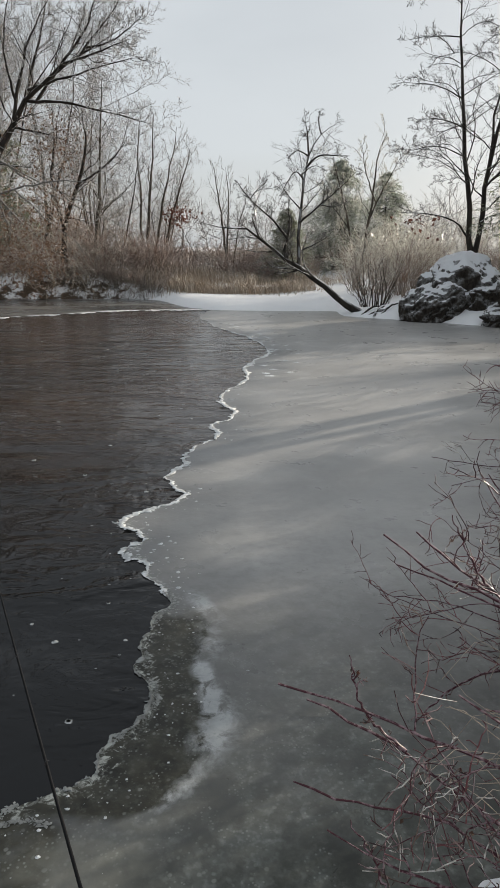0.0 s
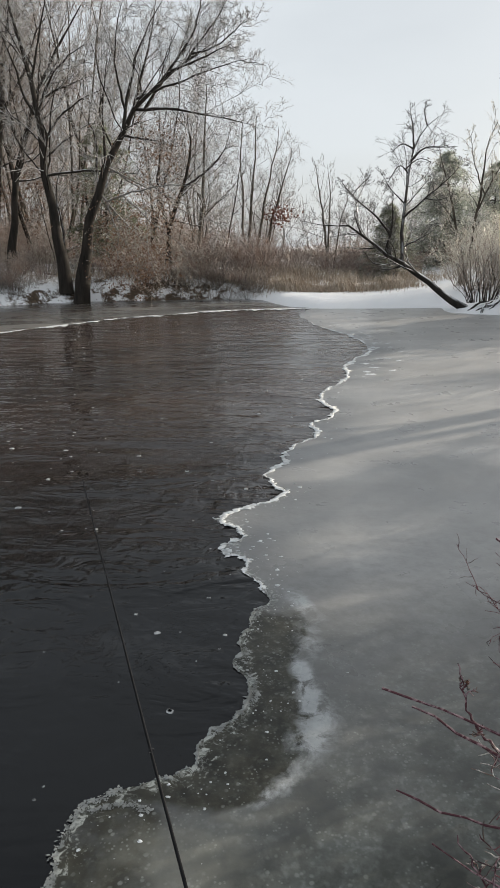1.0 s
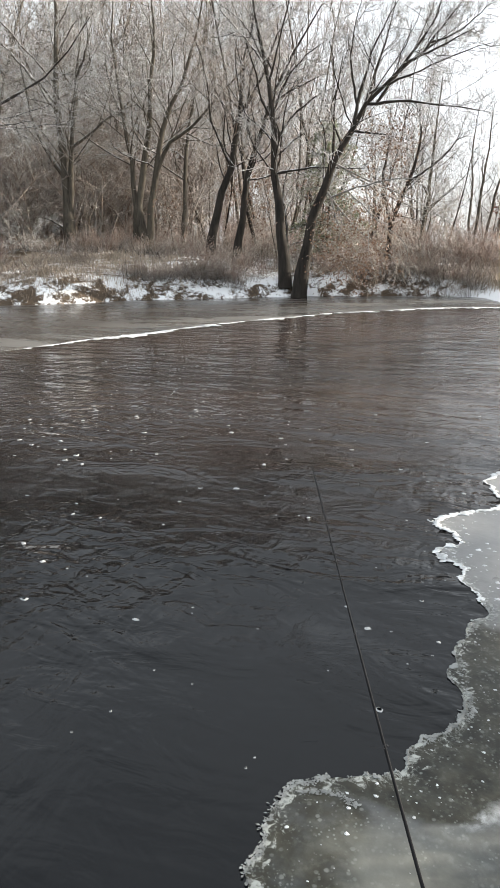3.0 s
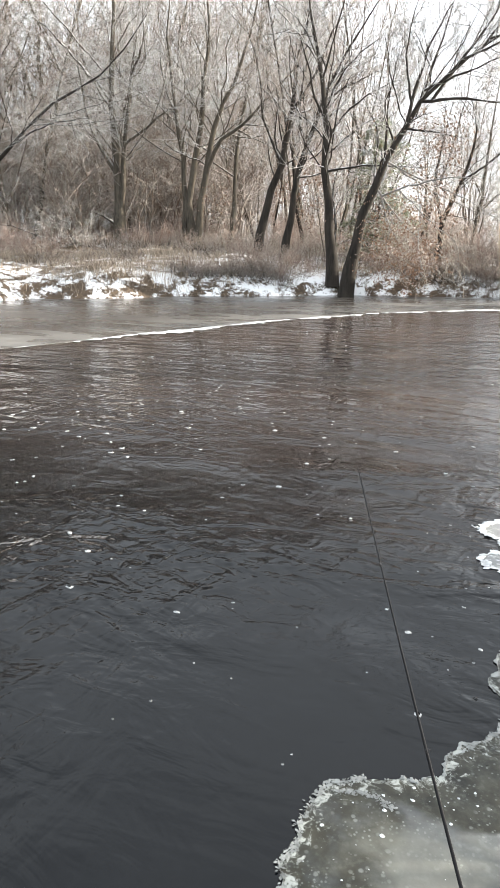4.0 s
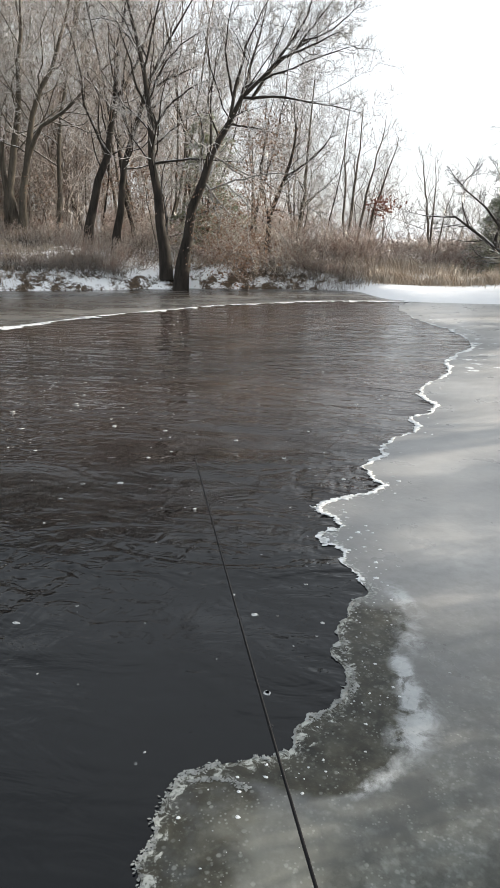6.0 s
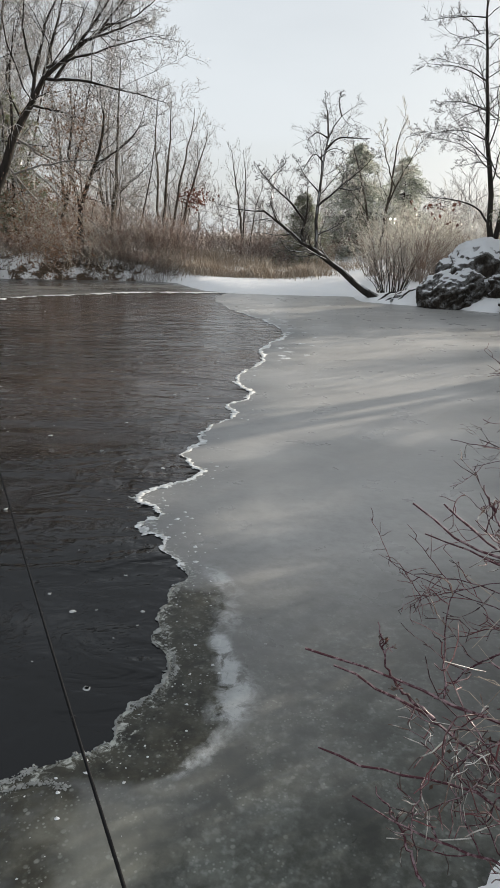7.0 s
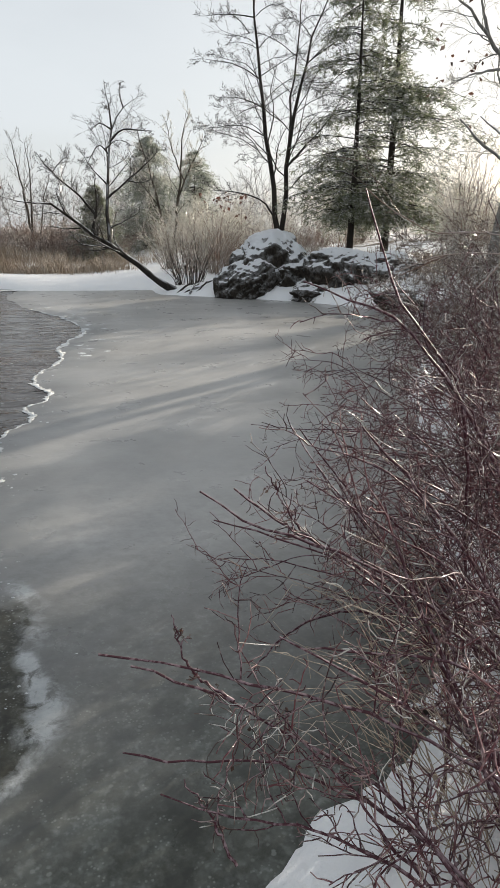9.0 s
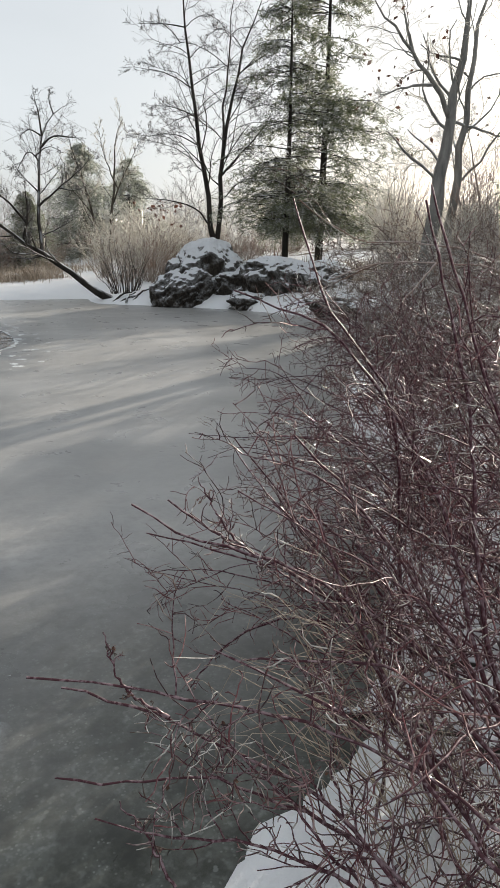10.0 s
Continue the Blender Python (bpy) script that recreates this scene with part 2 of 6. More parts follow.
    puff = m.node("ShaderNodeTexGradient", Vector=m.node("ShaderNodeMapping", Vector=bent.outputs[0], Scale=(3.6, 4.2, 1), Location=(1.55, -5.85, 0)).outputs["Vector"])
    puff.gradient_type = "SPHERICAL"
    patch2 = m.math("MULTIPLY", puff.outputs["Fac"], m.ramp(m.noise(8, 6, 0.6, None, 0.5), 0.3, 0.62, 0.4, 1.5))
    col = m.mix(m.ramp(patch2, 0.1, 0.7, 0, 0.45), col, (0.20, 0.20, 0.175))
    vein = m.math("ABSOLUTE", m.math("SUBTRACT", m.noise(13, 4, 0.6, None, 0.9), 0.5))
    vein = m.math("ADD", vein, m.math("MULTIPLY", rim, 0.8))
    lace = m.math("SUBTRACT", m.noise(26, 5, 0.65, None, 0.8), m.math("MULTIPLY", rim, 2.0))
    lace = m.math("MAXIMUM", m.ramp(lace, 0.47, 0.56), m.ramp(vein, 0.045, 0.02, 0.0, 0.35))
    lace = m.math("MULTIPLY", lace, m.ramp(y, 5.5, 3.3, 0.0, 0.85))
    col = m.mix(lace, col, (0.47, 0.49, 0.46))
    # flecks of frost and trapped bubbles all over the near ice
    grains = 0.0
    for scale, lo, hi in ((62.0, 0.16, 0.30), (30.0, 0.14, 0.26)):
        spot = m.node("ShaderNodeTexVoronoi", Vector=m.co, Scale=scale).outputs["Distance"]
        spot = m.math("ADD", spot, m.math("MULTIPLY", m.math("SUBTRACT", m.noise(scale * 1.6, 3), 0.5), 0.35))
        spot = m.math("MULTIPLY", m.ramp(spot, hi, lo), m.ramp(m.noise(scale * 0.16, 4, 0.6), 0.46, 0.62))
        grains = m.math("MAXIMUM", spot, grains)
    fleck = m.math("MULTIPLY", grains, m.ramp(y, 4.4, 2.0, 0.0, 0.45))
    col = m.mix(fleck, col, (0.30, 0.32, 0.30))
    mottle = m.math("MULTIPLY", m.ramp(m.noise(13, 6, 0.7), 0.44, 0.7), m.ramp(y, 5.5, 2.4, 0.0, 0.35))
    col = m.mix(mottle, col, (0.10, 0.105, 0.09))
    rough = m.ramp(cloud2, 0.3, 0.7, 0.24, 0.42)
    h = m.math("ADD", m.math("ADD", m.noise(9, 4), m.noise(1.2, 3)), m.math("MULTIPLY", lace, 0.8))
    return m.set(col, rough, bump=h, strength=0.14, dist=0.02)


def shelf_material():
    m = Nodes("shelf_ice", rough=0.3, spec=0.4, coat=0.1)
    flow = m.mapped((0.25, 0.9, 1), rot=(0, 0, radians(35)))
    c = m.noise(0.9, 6, 0.6, flow, 0.8)
    col = m.mix(m.ramp(c, 0.35, 0.65), (0.05, 0.047, 0.042), (0.20, 0.195, 0.185))
    wet = m.ramp(m.math("ADD", m.axis("X"), m.math("ADD", m.math("MULTIPLY", m.axis("Y"), -0.35), m.math("MULTIPLY", c, 2.5))), -12.2, -14.2, 0.0, 0.8)
    col = m.mix(wet, col, (0.035, 0.030, 0.026))
    return m.set(col, m.ramp(c, 0.3, 0.7, 0.12, 0.4), bump=m.noise(5, 5), strength=0.15, dist=0.02)


def snow_crust_material(name, dirt=0.25, tone=(0.70, 0.72, 0.73)):
    m = Nodes(name, rough=0.7, spec=0.4)
    col = m.mix(m.ramp(m.noise(16, 5), 0.42, 0.68, 0, dirt), tone, tuple(0.34 * v for v in tone))
    return m.set(col, bump=m.noise(30, 4), strength=0.5, dist=0.01)


def mound_material():
    m = Nodes("root_mound_turf", rough=0.95, spec=0.2)
    fib = m.noise(9, 7, 0.7, m.mapped((1.4, 1.4, 0.6)), 1.0)
    dark = m.mix(m.ramp(fib, 0.35, 0.68), (0.008, 0.007, 0.006), (0.075, 0.062, 0.05))
    frost = m.ramp(m.noise(13, 7, 0.8), 0.42, 0.64, 0, 0.75)
    dark = m.mix(m.math("MULTIPLY", frost, m.ramp(m.normal_z(), -0.25, 0.4)), dark, (0.55, 0.56, 0.57))
    level = m.math("ADD", m.normal_z(), m.math("MULTIPLY", m.math("SUBTRACT", m.noise(2.6, 7, 0.7), 0.5), 1.1))
    level = m.math("ADD", level, m.math("MULTIPLY", m.axis("Z"), 0.20))
    return m.set(m.mix(m.ramp(level, 0.58, 0.72), dark, (0.82, 0.84, 0.87)), bump=fib, strength=0.9, dist=0.08)


def plain(name, col, rough=0.5, metal=0.0, scale=40):
    m = Nodes(name, rough=rough)
    m.b.inputs["Metallic"].default_value = metal
    m.b.inputs["Specular IOR Level"].default_value = 0.15
    c = m.mix(m.ramp(m.noise(scale), 0.3, 0.7), tuple(v * 0.8 for v in col), tuple(min(1, v * 1.2) for v in col))
    return m.set(c)


GROUND, WATER, ICE, SHELF = ground_material(), water_material(), ice_material(), shelf_material()
CRUST, FOAM, MOUND = snow_crust_material("edge_crust", 0.75), snow_crust_material("foam", 0.3, (0.46, 0.47, 0.47)), mound_material()
RIM = snow_crust_material("thin_rim_frost", 0.8, (0.30, 0.31, 0.30))
ROD_BLACK, ROD_CORK, ROD_STEEL = plain("rod_graphite", (0.005, 0.005, 0.006), 0.6), plain("cork", (0.42, 0.28, 0.16), 0.8), plain("guide_steel", (0.06, 0.06, 0.065), 0.4, 1.0)


# ---- mesh helpers ----
def np_mesh(name, V, F, smooth=True):
    V, F = np.asarray(V, np.float32).reshape(-1, 3), np.asarray(F, np.int32)
    me = bpy.data.meshes.new(name)
    me.vertices.add(len(V))
    me.vertices.foreach_set("co", V.ravel())
    me.loops.add(F.size)
    me.loops.foreach_set("vertex_index", F.ravel())
    me.polygons.add(len(F))
    me.polygons.foreach_set("loop_start", np.arange(0, F.size, F.shape[1], dtype=np.int32))
    me.polygons.foreach_set("use_smooth", np.full(len(F), smooth))
    me.update(calc_edges=True)
    return me


def part(name, mesh, material, parent=None, label="", kind=""):
    """One mesh object; mesh is a bmesh or mesh data."""
    if isinstance(mesh, bmesh.types.BMesh):
        me = bpy.data.meshes.new(name)
        mesh.to_mesh(me)
        mesh.free()
        mesh = me
    if material and not mesh.materials:
        mesh.materials.append(material)
    ob = new(name, mesh)
    ob.parent = parent
    return tagged(ob, label, kind=kind)


def tubes(P, R, sides):
    """Verts and quads of tubes along polylines P (B, n, 3) with radii R (B, n)."""
    B, n, _ = P.shape
    T = np.gradient(P, axis=1)
    T /= np.linalg.norm(T, axis=2, keepdims=True) + 1e-9
    ref = np.where(np.abs(T[:, :1, 2:]) > 0.8, np.array([1.0, 0, 0]), np.array([0, 0, 1.0]))
    U = np.cross(T, np.broadcast_to(ref, T.shape))
    U /= np.linalg.norm(U, axis=2, keepdims=True) + 1e-9
    W = np.cross(T, U)
    ang = np.linspace(0, 2 * np.pi, sides, endpoint=False)
    V = P[:, :, None] + R[:, :, None, None] * (U[:, :, None] * np.cos(ang)[:, None] + W[:, :, None] * np.sin(ang)[:, None])
    i = np.arange(B * n * sides).reshape(B, n, sides)
    j = np.roll(i, -1, axis=2)
    F = np.stack([i[:, :-1], j[:, :-1], j[:, 1:], i[:, 1:]], axis=-1).reshape(-1, 4)
    return V.reshape(-1, 3), F


def joined(pairs):
    Vs, Fs, k = [], [], 0
    for V, F in pairs:
        Vs.append(V), Fs.append(F + k)
        k += len(V)
    return np.concatenate(Vs), np.concatenate(Fs)


def resample(pts, n):
    """A smooth run of n points through a few given ones."""
    pts = np.asarray(pts, float)
    if len(pts) > 2:
        for _ in range(2):
            mid = np.empty((2 * len(pts) - 2, pts.shape[1]))
            mid[0::2], mid[1::2] = pts[:-1] * 0.75 + pts[1:] * 0.25, pts[:-1] * 0.25 + pts[1:] * 0.75
            pts = np.concatenate([pts[:1], mid, pts[-1:]])
    s = np.r_[0, np.cumsum(np.linalg.norm(np.diff(pts, axis=0), axis=1))]
    u = np.linspace(0, s[-1], n)
    return np.stack([np.interp(u, s, pts[:, k]) for k in range(pts.shape[1])], axis=1)


def grow(rng, P, R, k, t0=0.25, t1=1.0, lf=0.5, ang=45, n=5, up=0.05, wob=0.15, rf=0.55, tip=0.35, rmin=0.004, per_m=0.0):
    """k side shoots on each polyline, fewer on short ones where per_m limits the shoots to a metre."""
    B, m, _ = P.shape
    L = np.linalg.norm(np.diff(P, axis=1), axis=2).sum(1)
    t = t0 + (t1 - t0) * (np.arange(k)[None] + rng.random((B, k))) / k
    q = np.clip(t * (m - 1), 0, m - 1.001)
    i, w = q.astype(int), (q % 1)[..., None]
    b = np.arange(B)[:, None]
    pos = P[b, i] * (1 - w) + P[b, i + 1] * w
    rad = R[b, i] * (1 - w[..., 0]) + R[b, i + 1] * w[..., 0]
    T = P[b, i + 1] - P[b, i]
    T /= np.linalg.norm(T, axis=2, keepdims=True) + 1e-9
    side = np.cross(T, rng.normal(size=T.shape))
    side /= np.linalg.norm(side, axis=2, keepdims=True) + 1e-9
    al = np.radians(ang * (0.7 + 0.6 * rng.random((B, k, 1))))
    d = (T * np.cos(al) + side * np.sin(al)).reshape(-1, 3)
    length = (L[:, None] * lf * (1.15 - 0.6 * t) * (0.6 + 0.7 * rng.random((B, k)))).reshape(-1, 1)
    out = np.empty((B * k, n, 3))
    out[:, 0] = pos.reshape(-1, 3)
    for s in range(1, n):
        d = d + wob * rng.normal(size=d.shape) + np.array([0, 0, up])
        d /= np.linalg.norm(d, axis=1, keepdims=True)
        out[:, s] = out[:, s - 1] + d * length / (n - 1)
    r0 = np.maximum(rad.reshape(-1, 1) * rf, rmin)
    r = np.maximum(r0 * np.linspace(1, tip, n)[None], rmin * 0.6)
    if per_m:
        keep = (rng.random((B, k)) < per_m * L[:, None] / k).ravel()
        out, r = out[keep], r[keep]
    return out, r


def leaf_quads(rng, at, size, droop=0.6, wide=0.3):
    """Small bent leaves at the given places."""
    B = len(at)
    a = rng.normal(size=(B, 3)) * np.array([1, 1, 0.5]) + np.array([0, 0, -droop])
    a /= np.linalg.norm(a, axis=1, keepdims=True)
    b = np.cross(a, rng.normal(size=(B, 3)))
    b /= np.linalg.norm(b, axis=1, keepdims=True) + 1e-9
    c = np.cross(a, b)
    s = (size * (0.6 + 0.8 * rng.random(B)))[:, None]
    V = np.stack([at, at + a * s * 0.5 + b * s * wide + c * s * 0.08, at + a * s, at + a * s * 0.5 - b * s * wide + c * s * 0.08], axis=1)
    return V.reshape(-1, 3), np.arange(4 * B).reshape(B, 4)


# ---- river, banks and ground ----
SHORE = [(0.57, 1.25), (0.71, 1.38), (1.19, 1.66), (1.61, 2.11), (2.5, 3.9), (3.7, 6.4), (5.2, 8.6), (6.9, 11.4), (7.4, 13.4),
         (7.1, 15.2), (5.9, 16.9), (4.4, 18.0), (3.5, 18.6), (2.9, 18.9), (2.75, 19.8), (2.9, 20.8), (1.5, 20.4), (-0.8, 20.5), (-1.9, 21.6), (-3.0, 24.6),
         (-4.7, 24.9), (-6.4, 24.6), (-9.6, 24.1), (-11.9, 22.4), (-15.0, 20.7), (-16.4, 18.4), (-18.6, 17.2), (-18.9, 14.5),
         (-21, 10), (-26, 3), (-36, -8), (-60, -32), (-46, -40), (-24, -13), (-12, -5), (-5, -1.5), (-1.8, -0.2), (-0.5, 0.45), (0.2, 0.95)]
# places on the banks: x, y, height close to the water, height some metres in, snow cover
BANKS = [(1.2, 1.0, 0.14, 0.35, 0.95), (0.3, -0.6, 0.25, 0.62, 0.9), (3.5, 3.5, 0.15, 0.7, 0.8), (8, 9, 0.35, 1.1, 0.45), (9.0, 14, 0.3, 1.5, 0.55),
         (6.5, 19, 0.3, 1.4, 0.65), (3.6, 21, 0.10, 0.45, 0.9), (1.0, 23, 0.10, 0.22, 1.15), (-0.5, 26, 0.12, 0.25, 1.15), (2, 30, 0.15, 0.3, 1.1), (-1, 36, 0.4, 0.6, 0.3), (6, 40, 0.6, 1.0, 0.4),
         (-4, 27, 0.65, 0.9, 0.40), (-7, 26, 0.75, 1.2, 0.46), (-10, 26, 0.5, 1.4, 0.54), (-13, 24, 0.55, 1.6, 0.54), (-16, 21, 0.5, 1.7, 0.50),
         (-20, 18, 0.4, 1.5, 0.46), (-22, 13, 0.3, 1.4, 0.36), (-30, 3, 0.4, 1.6, 0.3), (-14, -8, 0.3, 1.2, 0.5), (-4, -3, 0.3, 1.0, 0.6),
         (-12, 30, 0.6, 1.5, 0.36), (-20, 26, 0.6, 1.8, 0.38), (-24, 20, 0.6, 1.7, 0.36), (-28, 28, 0.6, 1.9, 0.2), (-20, 38, 0.6, 1.8, 0.2), (-40, 30, 0.6, 1.9, 0.2), (-36, 12, 0.6, 1.8, 0.2),
         (-6, 34, 0.6, 1.2, 0.2), (-8, 60, 0.6, 1.4, 0.2), (10, 60, 0.6, 1.4, 0.25), (-60, 60, 0.6, 1.8, 0.2), (40, 40, 0.6, 1.6, 0.3), (16, 26, 0.6, 1.5, 0.4), (40, -10, 0.5, 1.6, 0.3), (200, 200, 0.6, 1.6, 0.25), (-200, 200, 0.6, 1.8, 0.2)]


def shore_distance(X, Y):
    """Metres from the shoreline, minus inside the river."""
    S = np.array(SHORE)
    E = np.roll(S, -1, axis=0)
    best, inside = np.full(X.shape, 1e9), np.zeros(X.shape, bool)
    for (ax, ay), (bx, by) in zip(S, E):
        dx, dy = bx - ax, by - ay
        u = np.clip(((X - ax) * dx + (Y - ay) * dy) / (dx * dx + dy * dy), 0, 1)
        best = np.minimum(best, np.hypot(X - ax - u * dx, Y - ay - u * dy))
        cross = (ay > Y) != (by > Y)
        with np.errstate(divide="ignore", invalid="ignore"):
            inside ^= cross & (X < ax + (Y - ay) * dx / (dy if dy else 1e-9))
    return np.where(inside, -best, best)


def waves(X, Y, f, seed):
    r = np.random.default_rng(seed)
    out = 0
    for k in range(6):
        an, ph, w = r.random() * 6.28, r.random() * 6.28, f * (0.6 + 0.9 * r.random())
        out = out + np.sin(w * (X * math.cos(an) + Y * math.sin(an)) + ph)
    return out / 6


def ground_height(X, Y):
    X, Y = np.asarray(X, float), np.asarray(Y, float)
    d = shore_distance(X, Y)
    d = d + (0.06 * waves(X, Y, 5.5, 12) + 0.035 * waves(X, Y, 14.0, 13)) * np.clip(1.2 - np.abs(d), 0, 1)
    w = np.stack([1 / ((X - b[0]) ** 2 + (Y - b[1]) ** 2 + 0.6) ** 1.6 for b in BANKS])
    w /= w.sum(0)
    low, high, snow = (sum(w[i] * b[k] for i, b in enumerate(BANKS)) for k in (2, 3, 4))
    dd = np.maximum(d, 0)
    bump = waves(X, Y, 2.2, 3) * 0.10 + waves(X, Y, 0.6, 4) * 0.12 + waves(X, Y, 6.0, 5) * 0.03 + waves(X, Y, 17.0, 6) * 0.014
    step = 1 - np.exp(-dd / 0.35)
    rise = 1 - np.exp(-dd / 3.2)
    land = 0.015 + low * step + (high - low) * rise + bump * np.minimum(high, 1) * np.clip(dd / 1.2, 0, 1)
    bed = -0.75 * (1 - np.exp(np.minimum(d, 0) / 1.3)) - 0.03
    h = np.where(d > 0, land, np.where(d < 0, bed, 0))
    far = np.hypot(X, Y)
    return h + np.clip((far - 60) / 400, 0, 1) * 3.0, snow


def stretch(a, b, n, fine, c):
    """Coordinates from a to b, close together round c."""
    u0, u1 = math.asinh((a - c) / fine), math.asinh((b - c) / fine)
    return c + fine * np.sinh(np.linspace(u0, u1, n))


gx, gy = stretch(-2600, 2600, 330, 6.0, 0.5), stretch(-2600, 2600, 330, 6.0, 8.0)
gx = np.unique(np.concatenate([gx, np.arange(0.2, 2.8, 0.05)]))
gy = np.unique(np.concatenate([gy, np.arange(0.5, 3.4, 0.05)]))
GX, GY = np.meshgrid(gx, gy)
GZ, GS = ground_height(GX, GY)
q = np.arange(GX.size).reshape(GX.shape)
ground_mesh = np_mesh("ground", np.stack([GX, GY, GZ], -1), np.stack([q[:-1, :-1], q[:-1, 1:], q[1:, 1:], q[1:, :-1]], -1).reshape(-1, 4))
ground_mesh.attributes.new("snow", "FLOAT", "POINT").data.foreach_set("value", GS.ravel().astype(np.float32))
tagged(part("ground", ground_mesh, GROUND), "snowy river bank and forest floor with brown leaf litter", "ground", kind="structure")


def sheet(name, outline, top, bottom, material):
    """A flat slab with the given outline."""
    bm = bmesh.new()
    face = bm.faces.new([bm.verts.new((x, y, top)) for x, y in outline])
    res = bmesh.ops.extrude_face_region(bm, geom=[face])
    for v in res["geom"]:
        if isinstance(v, bmesh.types.BMVert):
            v.co.z = bottom
    bmesh.ops.recalc_face_normals(bm, faces=bm.faces)
    bmesh.ops.triangulate(bm, faces=[f for f in bm.faces if len(f.verts) > 4])
    return part(name, bm, material)


def ragged(points, steps, amount, seed):
    """The line through the points with fractal unevenness."""
    r = random.Random(seed)
    pts = [Vector(p) for p in points]
    for k in range(steps):
        out = [pts[0]]
        for a, b in zip(pts, pts[1:]):
            d = b - a
            side = Vector((-d.y, d.x))
            out += [(a + b) / 2 + side * r.uniform(-amount, amount), b]
        pts = out
    return [(p.x, p.y) for p in pts]


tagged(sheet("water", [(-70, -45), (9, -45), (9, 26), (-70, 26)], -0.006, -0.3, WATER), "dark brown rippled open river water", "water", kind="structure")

ICE_EDGE = [(-0.55, 0.2), (-0.62, 0.6), (-0.70, 0.9), (-0.76, 1.2), (-0.79, 1.37), (-0.8, 1.53), (-0.77, 1.62), (-0.71, 1.67), (-0.63, 1.71), (-0.54, 1.75), (-0.47, 1.82), (-0.45, 2.0), (-0.35, 2.12),
            (-0.34, 2.22), (-0.44, 2.41), (-0.41, 2.68), (-0.41, 2.83), (-0.35, 3.01), (-0.51, 3.24), (-0.54, 3.42), (-0.69, 3.53), (-0.57, 3.73),
            (-0.77, 3.96), (-0.59, 4.26), (-0.38, 4.53), (-0.6, 4.9), (-0.46, 5.58), (-0.3, 6.49), (-0.1, 6.86), (-0.26, 7.69), (0.07, 9.18),
            (0.47, 11.6), (0.44, 12.5), (0.2, 13.5), (-0.2, 14.7), (-0.75, 16.4), (-1.2, 18.4), (-1.1, 20.0), (-0.7, 21.4)]
edge = ragged([p for p in ICE_EDGE if p[1] < 7.7], 3, 0.16, 5)
edge += ragged([edge[-1]] + [p for p in ICE_EDGE if p[1] > 7.7], 5, 0.09, 6)[1:]


def line_distance(X, Y, line):
    best = np.full(X.shape, 1e9)
    for (ax, ay), (bx, by) in zip(line, line[1:]):
        dx, dy = bx - ax, by - ay
        u = np.clip(((X - ax) * dx + (Y - ay) * dy) / (dx * dx + dy * dy + 1e-12), 0, 1)
        best = np.minimum(best, np.hypot(X - ax - u * dx, Y - ay - u * dy))
    return best


# the white streak of frozen slush: x, y, half width
STREAK = [(-0.42, 1.50, 0.03), (-0.33, 1.59, 0.03), (-0.23, 1.68, 0.03), (-0.13, 1.80, 0.045), (-0.09, 1.95, 0.07), (-0.07, 2.14, 0.075), (-0.11, 2.28, 0.04),
          (-0.16, 2.43, 0.04), (-0.13, 2.62, 0.06), (-0.11, 2.79, 0.07), (-0.20, 2.98, 0.05), (-0.26, 3.2, 0.05)]


def ice_sheet(outline, rim_line):
    """The sheet as a fine net inside its outline, knowing how far each point is from the open water."""
    r = np.random.default_rng(2)
    net = []
    for x0, x1, y0, y1, s in ((-1.0, 0.2, 1.2, 3.3, 0.022), (-1.6, 1.6, 0.3, 3.6, 0.05), (-1.2, 3.0, 3.6, 8.0, 0.12), (-1.2, 9.0, 8.0, 21.0, 0.45), (1.6, 7.0, 0.6, 8.0, 0.4)):
        X, Y = np.meshgrid(np.arange(x0, x1, s), np.arange(y0, y1, s))
        net.append(np.stack([X.ravel(), Y.ravel()], 1) + r.uniform(-0.3, 0.3, (X.size, 2)) * s)
    net = np.concatenate(net)
    closed = [*outline, outline[0]]
    net = net[line_distance(net[:, 0], net[:, 1], closed) > 0.015]
    pts = [Vector(p) for p in outline] + [Vector(p) for p in net]
    k = len(outline)
    from_cdt = delaunay_2d_cdt(pts, [(i, (i + 1) % k) for i in range(k)], [], 1, 1e-5)
    V = np.array([(*p, -0.003) for p in from_cdt[0]])
    me = np_mesh("river_ice", V, np.array(from_cdt[2]), smooth=False)
    me.attributes.new("edge", "FLOAT", "POINT").data.foreach_set("value", line_distance(V[:, 0], V[:, 1], rim_line).astype(np.float32))
    X, Y = V[:, 0], V[:, 1]
    sx, sy, sw = (np.array(c) for c in zip(*STREAK))
    centre, half = np.interp(Y, sy, sx), np.interp(Y, sy, sw)
    white = np.exp(-((X - centre) / half) ** 2) * np.clip((Y - 1.62) / 0.12, 0, 1) * np.clip((3.15 - Y) / 0.2, 0, 1)
    bay = np.clip((centre - X) / 0.07 + 0.3, 0, 1) * np.clip((Y - 1.56) / 0.12, 0, 1) * np.clip((3.0 - Y) / 0.25, 0, 1)
    bay = np.maximum(bay, 0.72 * np.clip((-0.42 - X) / 0.12, 0, 1) * np.clip((1.66 - Y) / 0.05, 0, 1))
    for key, value in (("streak", white), ("bay", bay)):
        me.attributes.new(key, "FLOAT", "POINT").data.foreach_set("value", value.astype(np.float32))
    ob = part("river_ice", me, ICE)
    thick = ob.modifiers.new("thickness", "SOLIDIFY")
    thick.thickness, thick.offset = 0.025, -1
    return ob


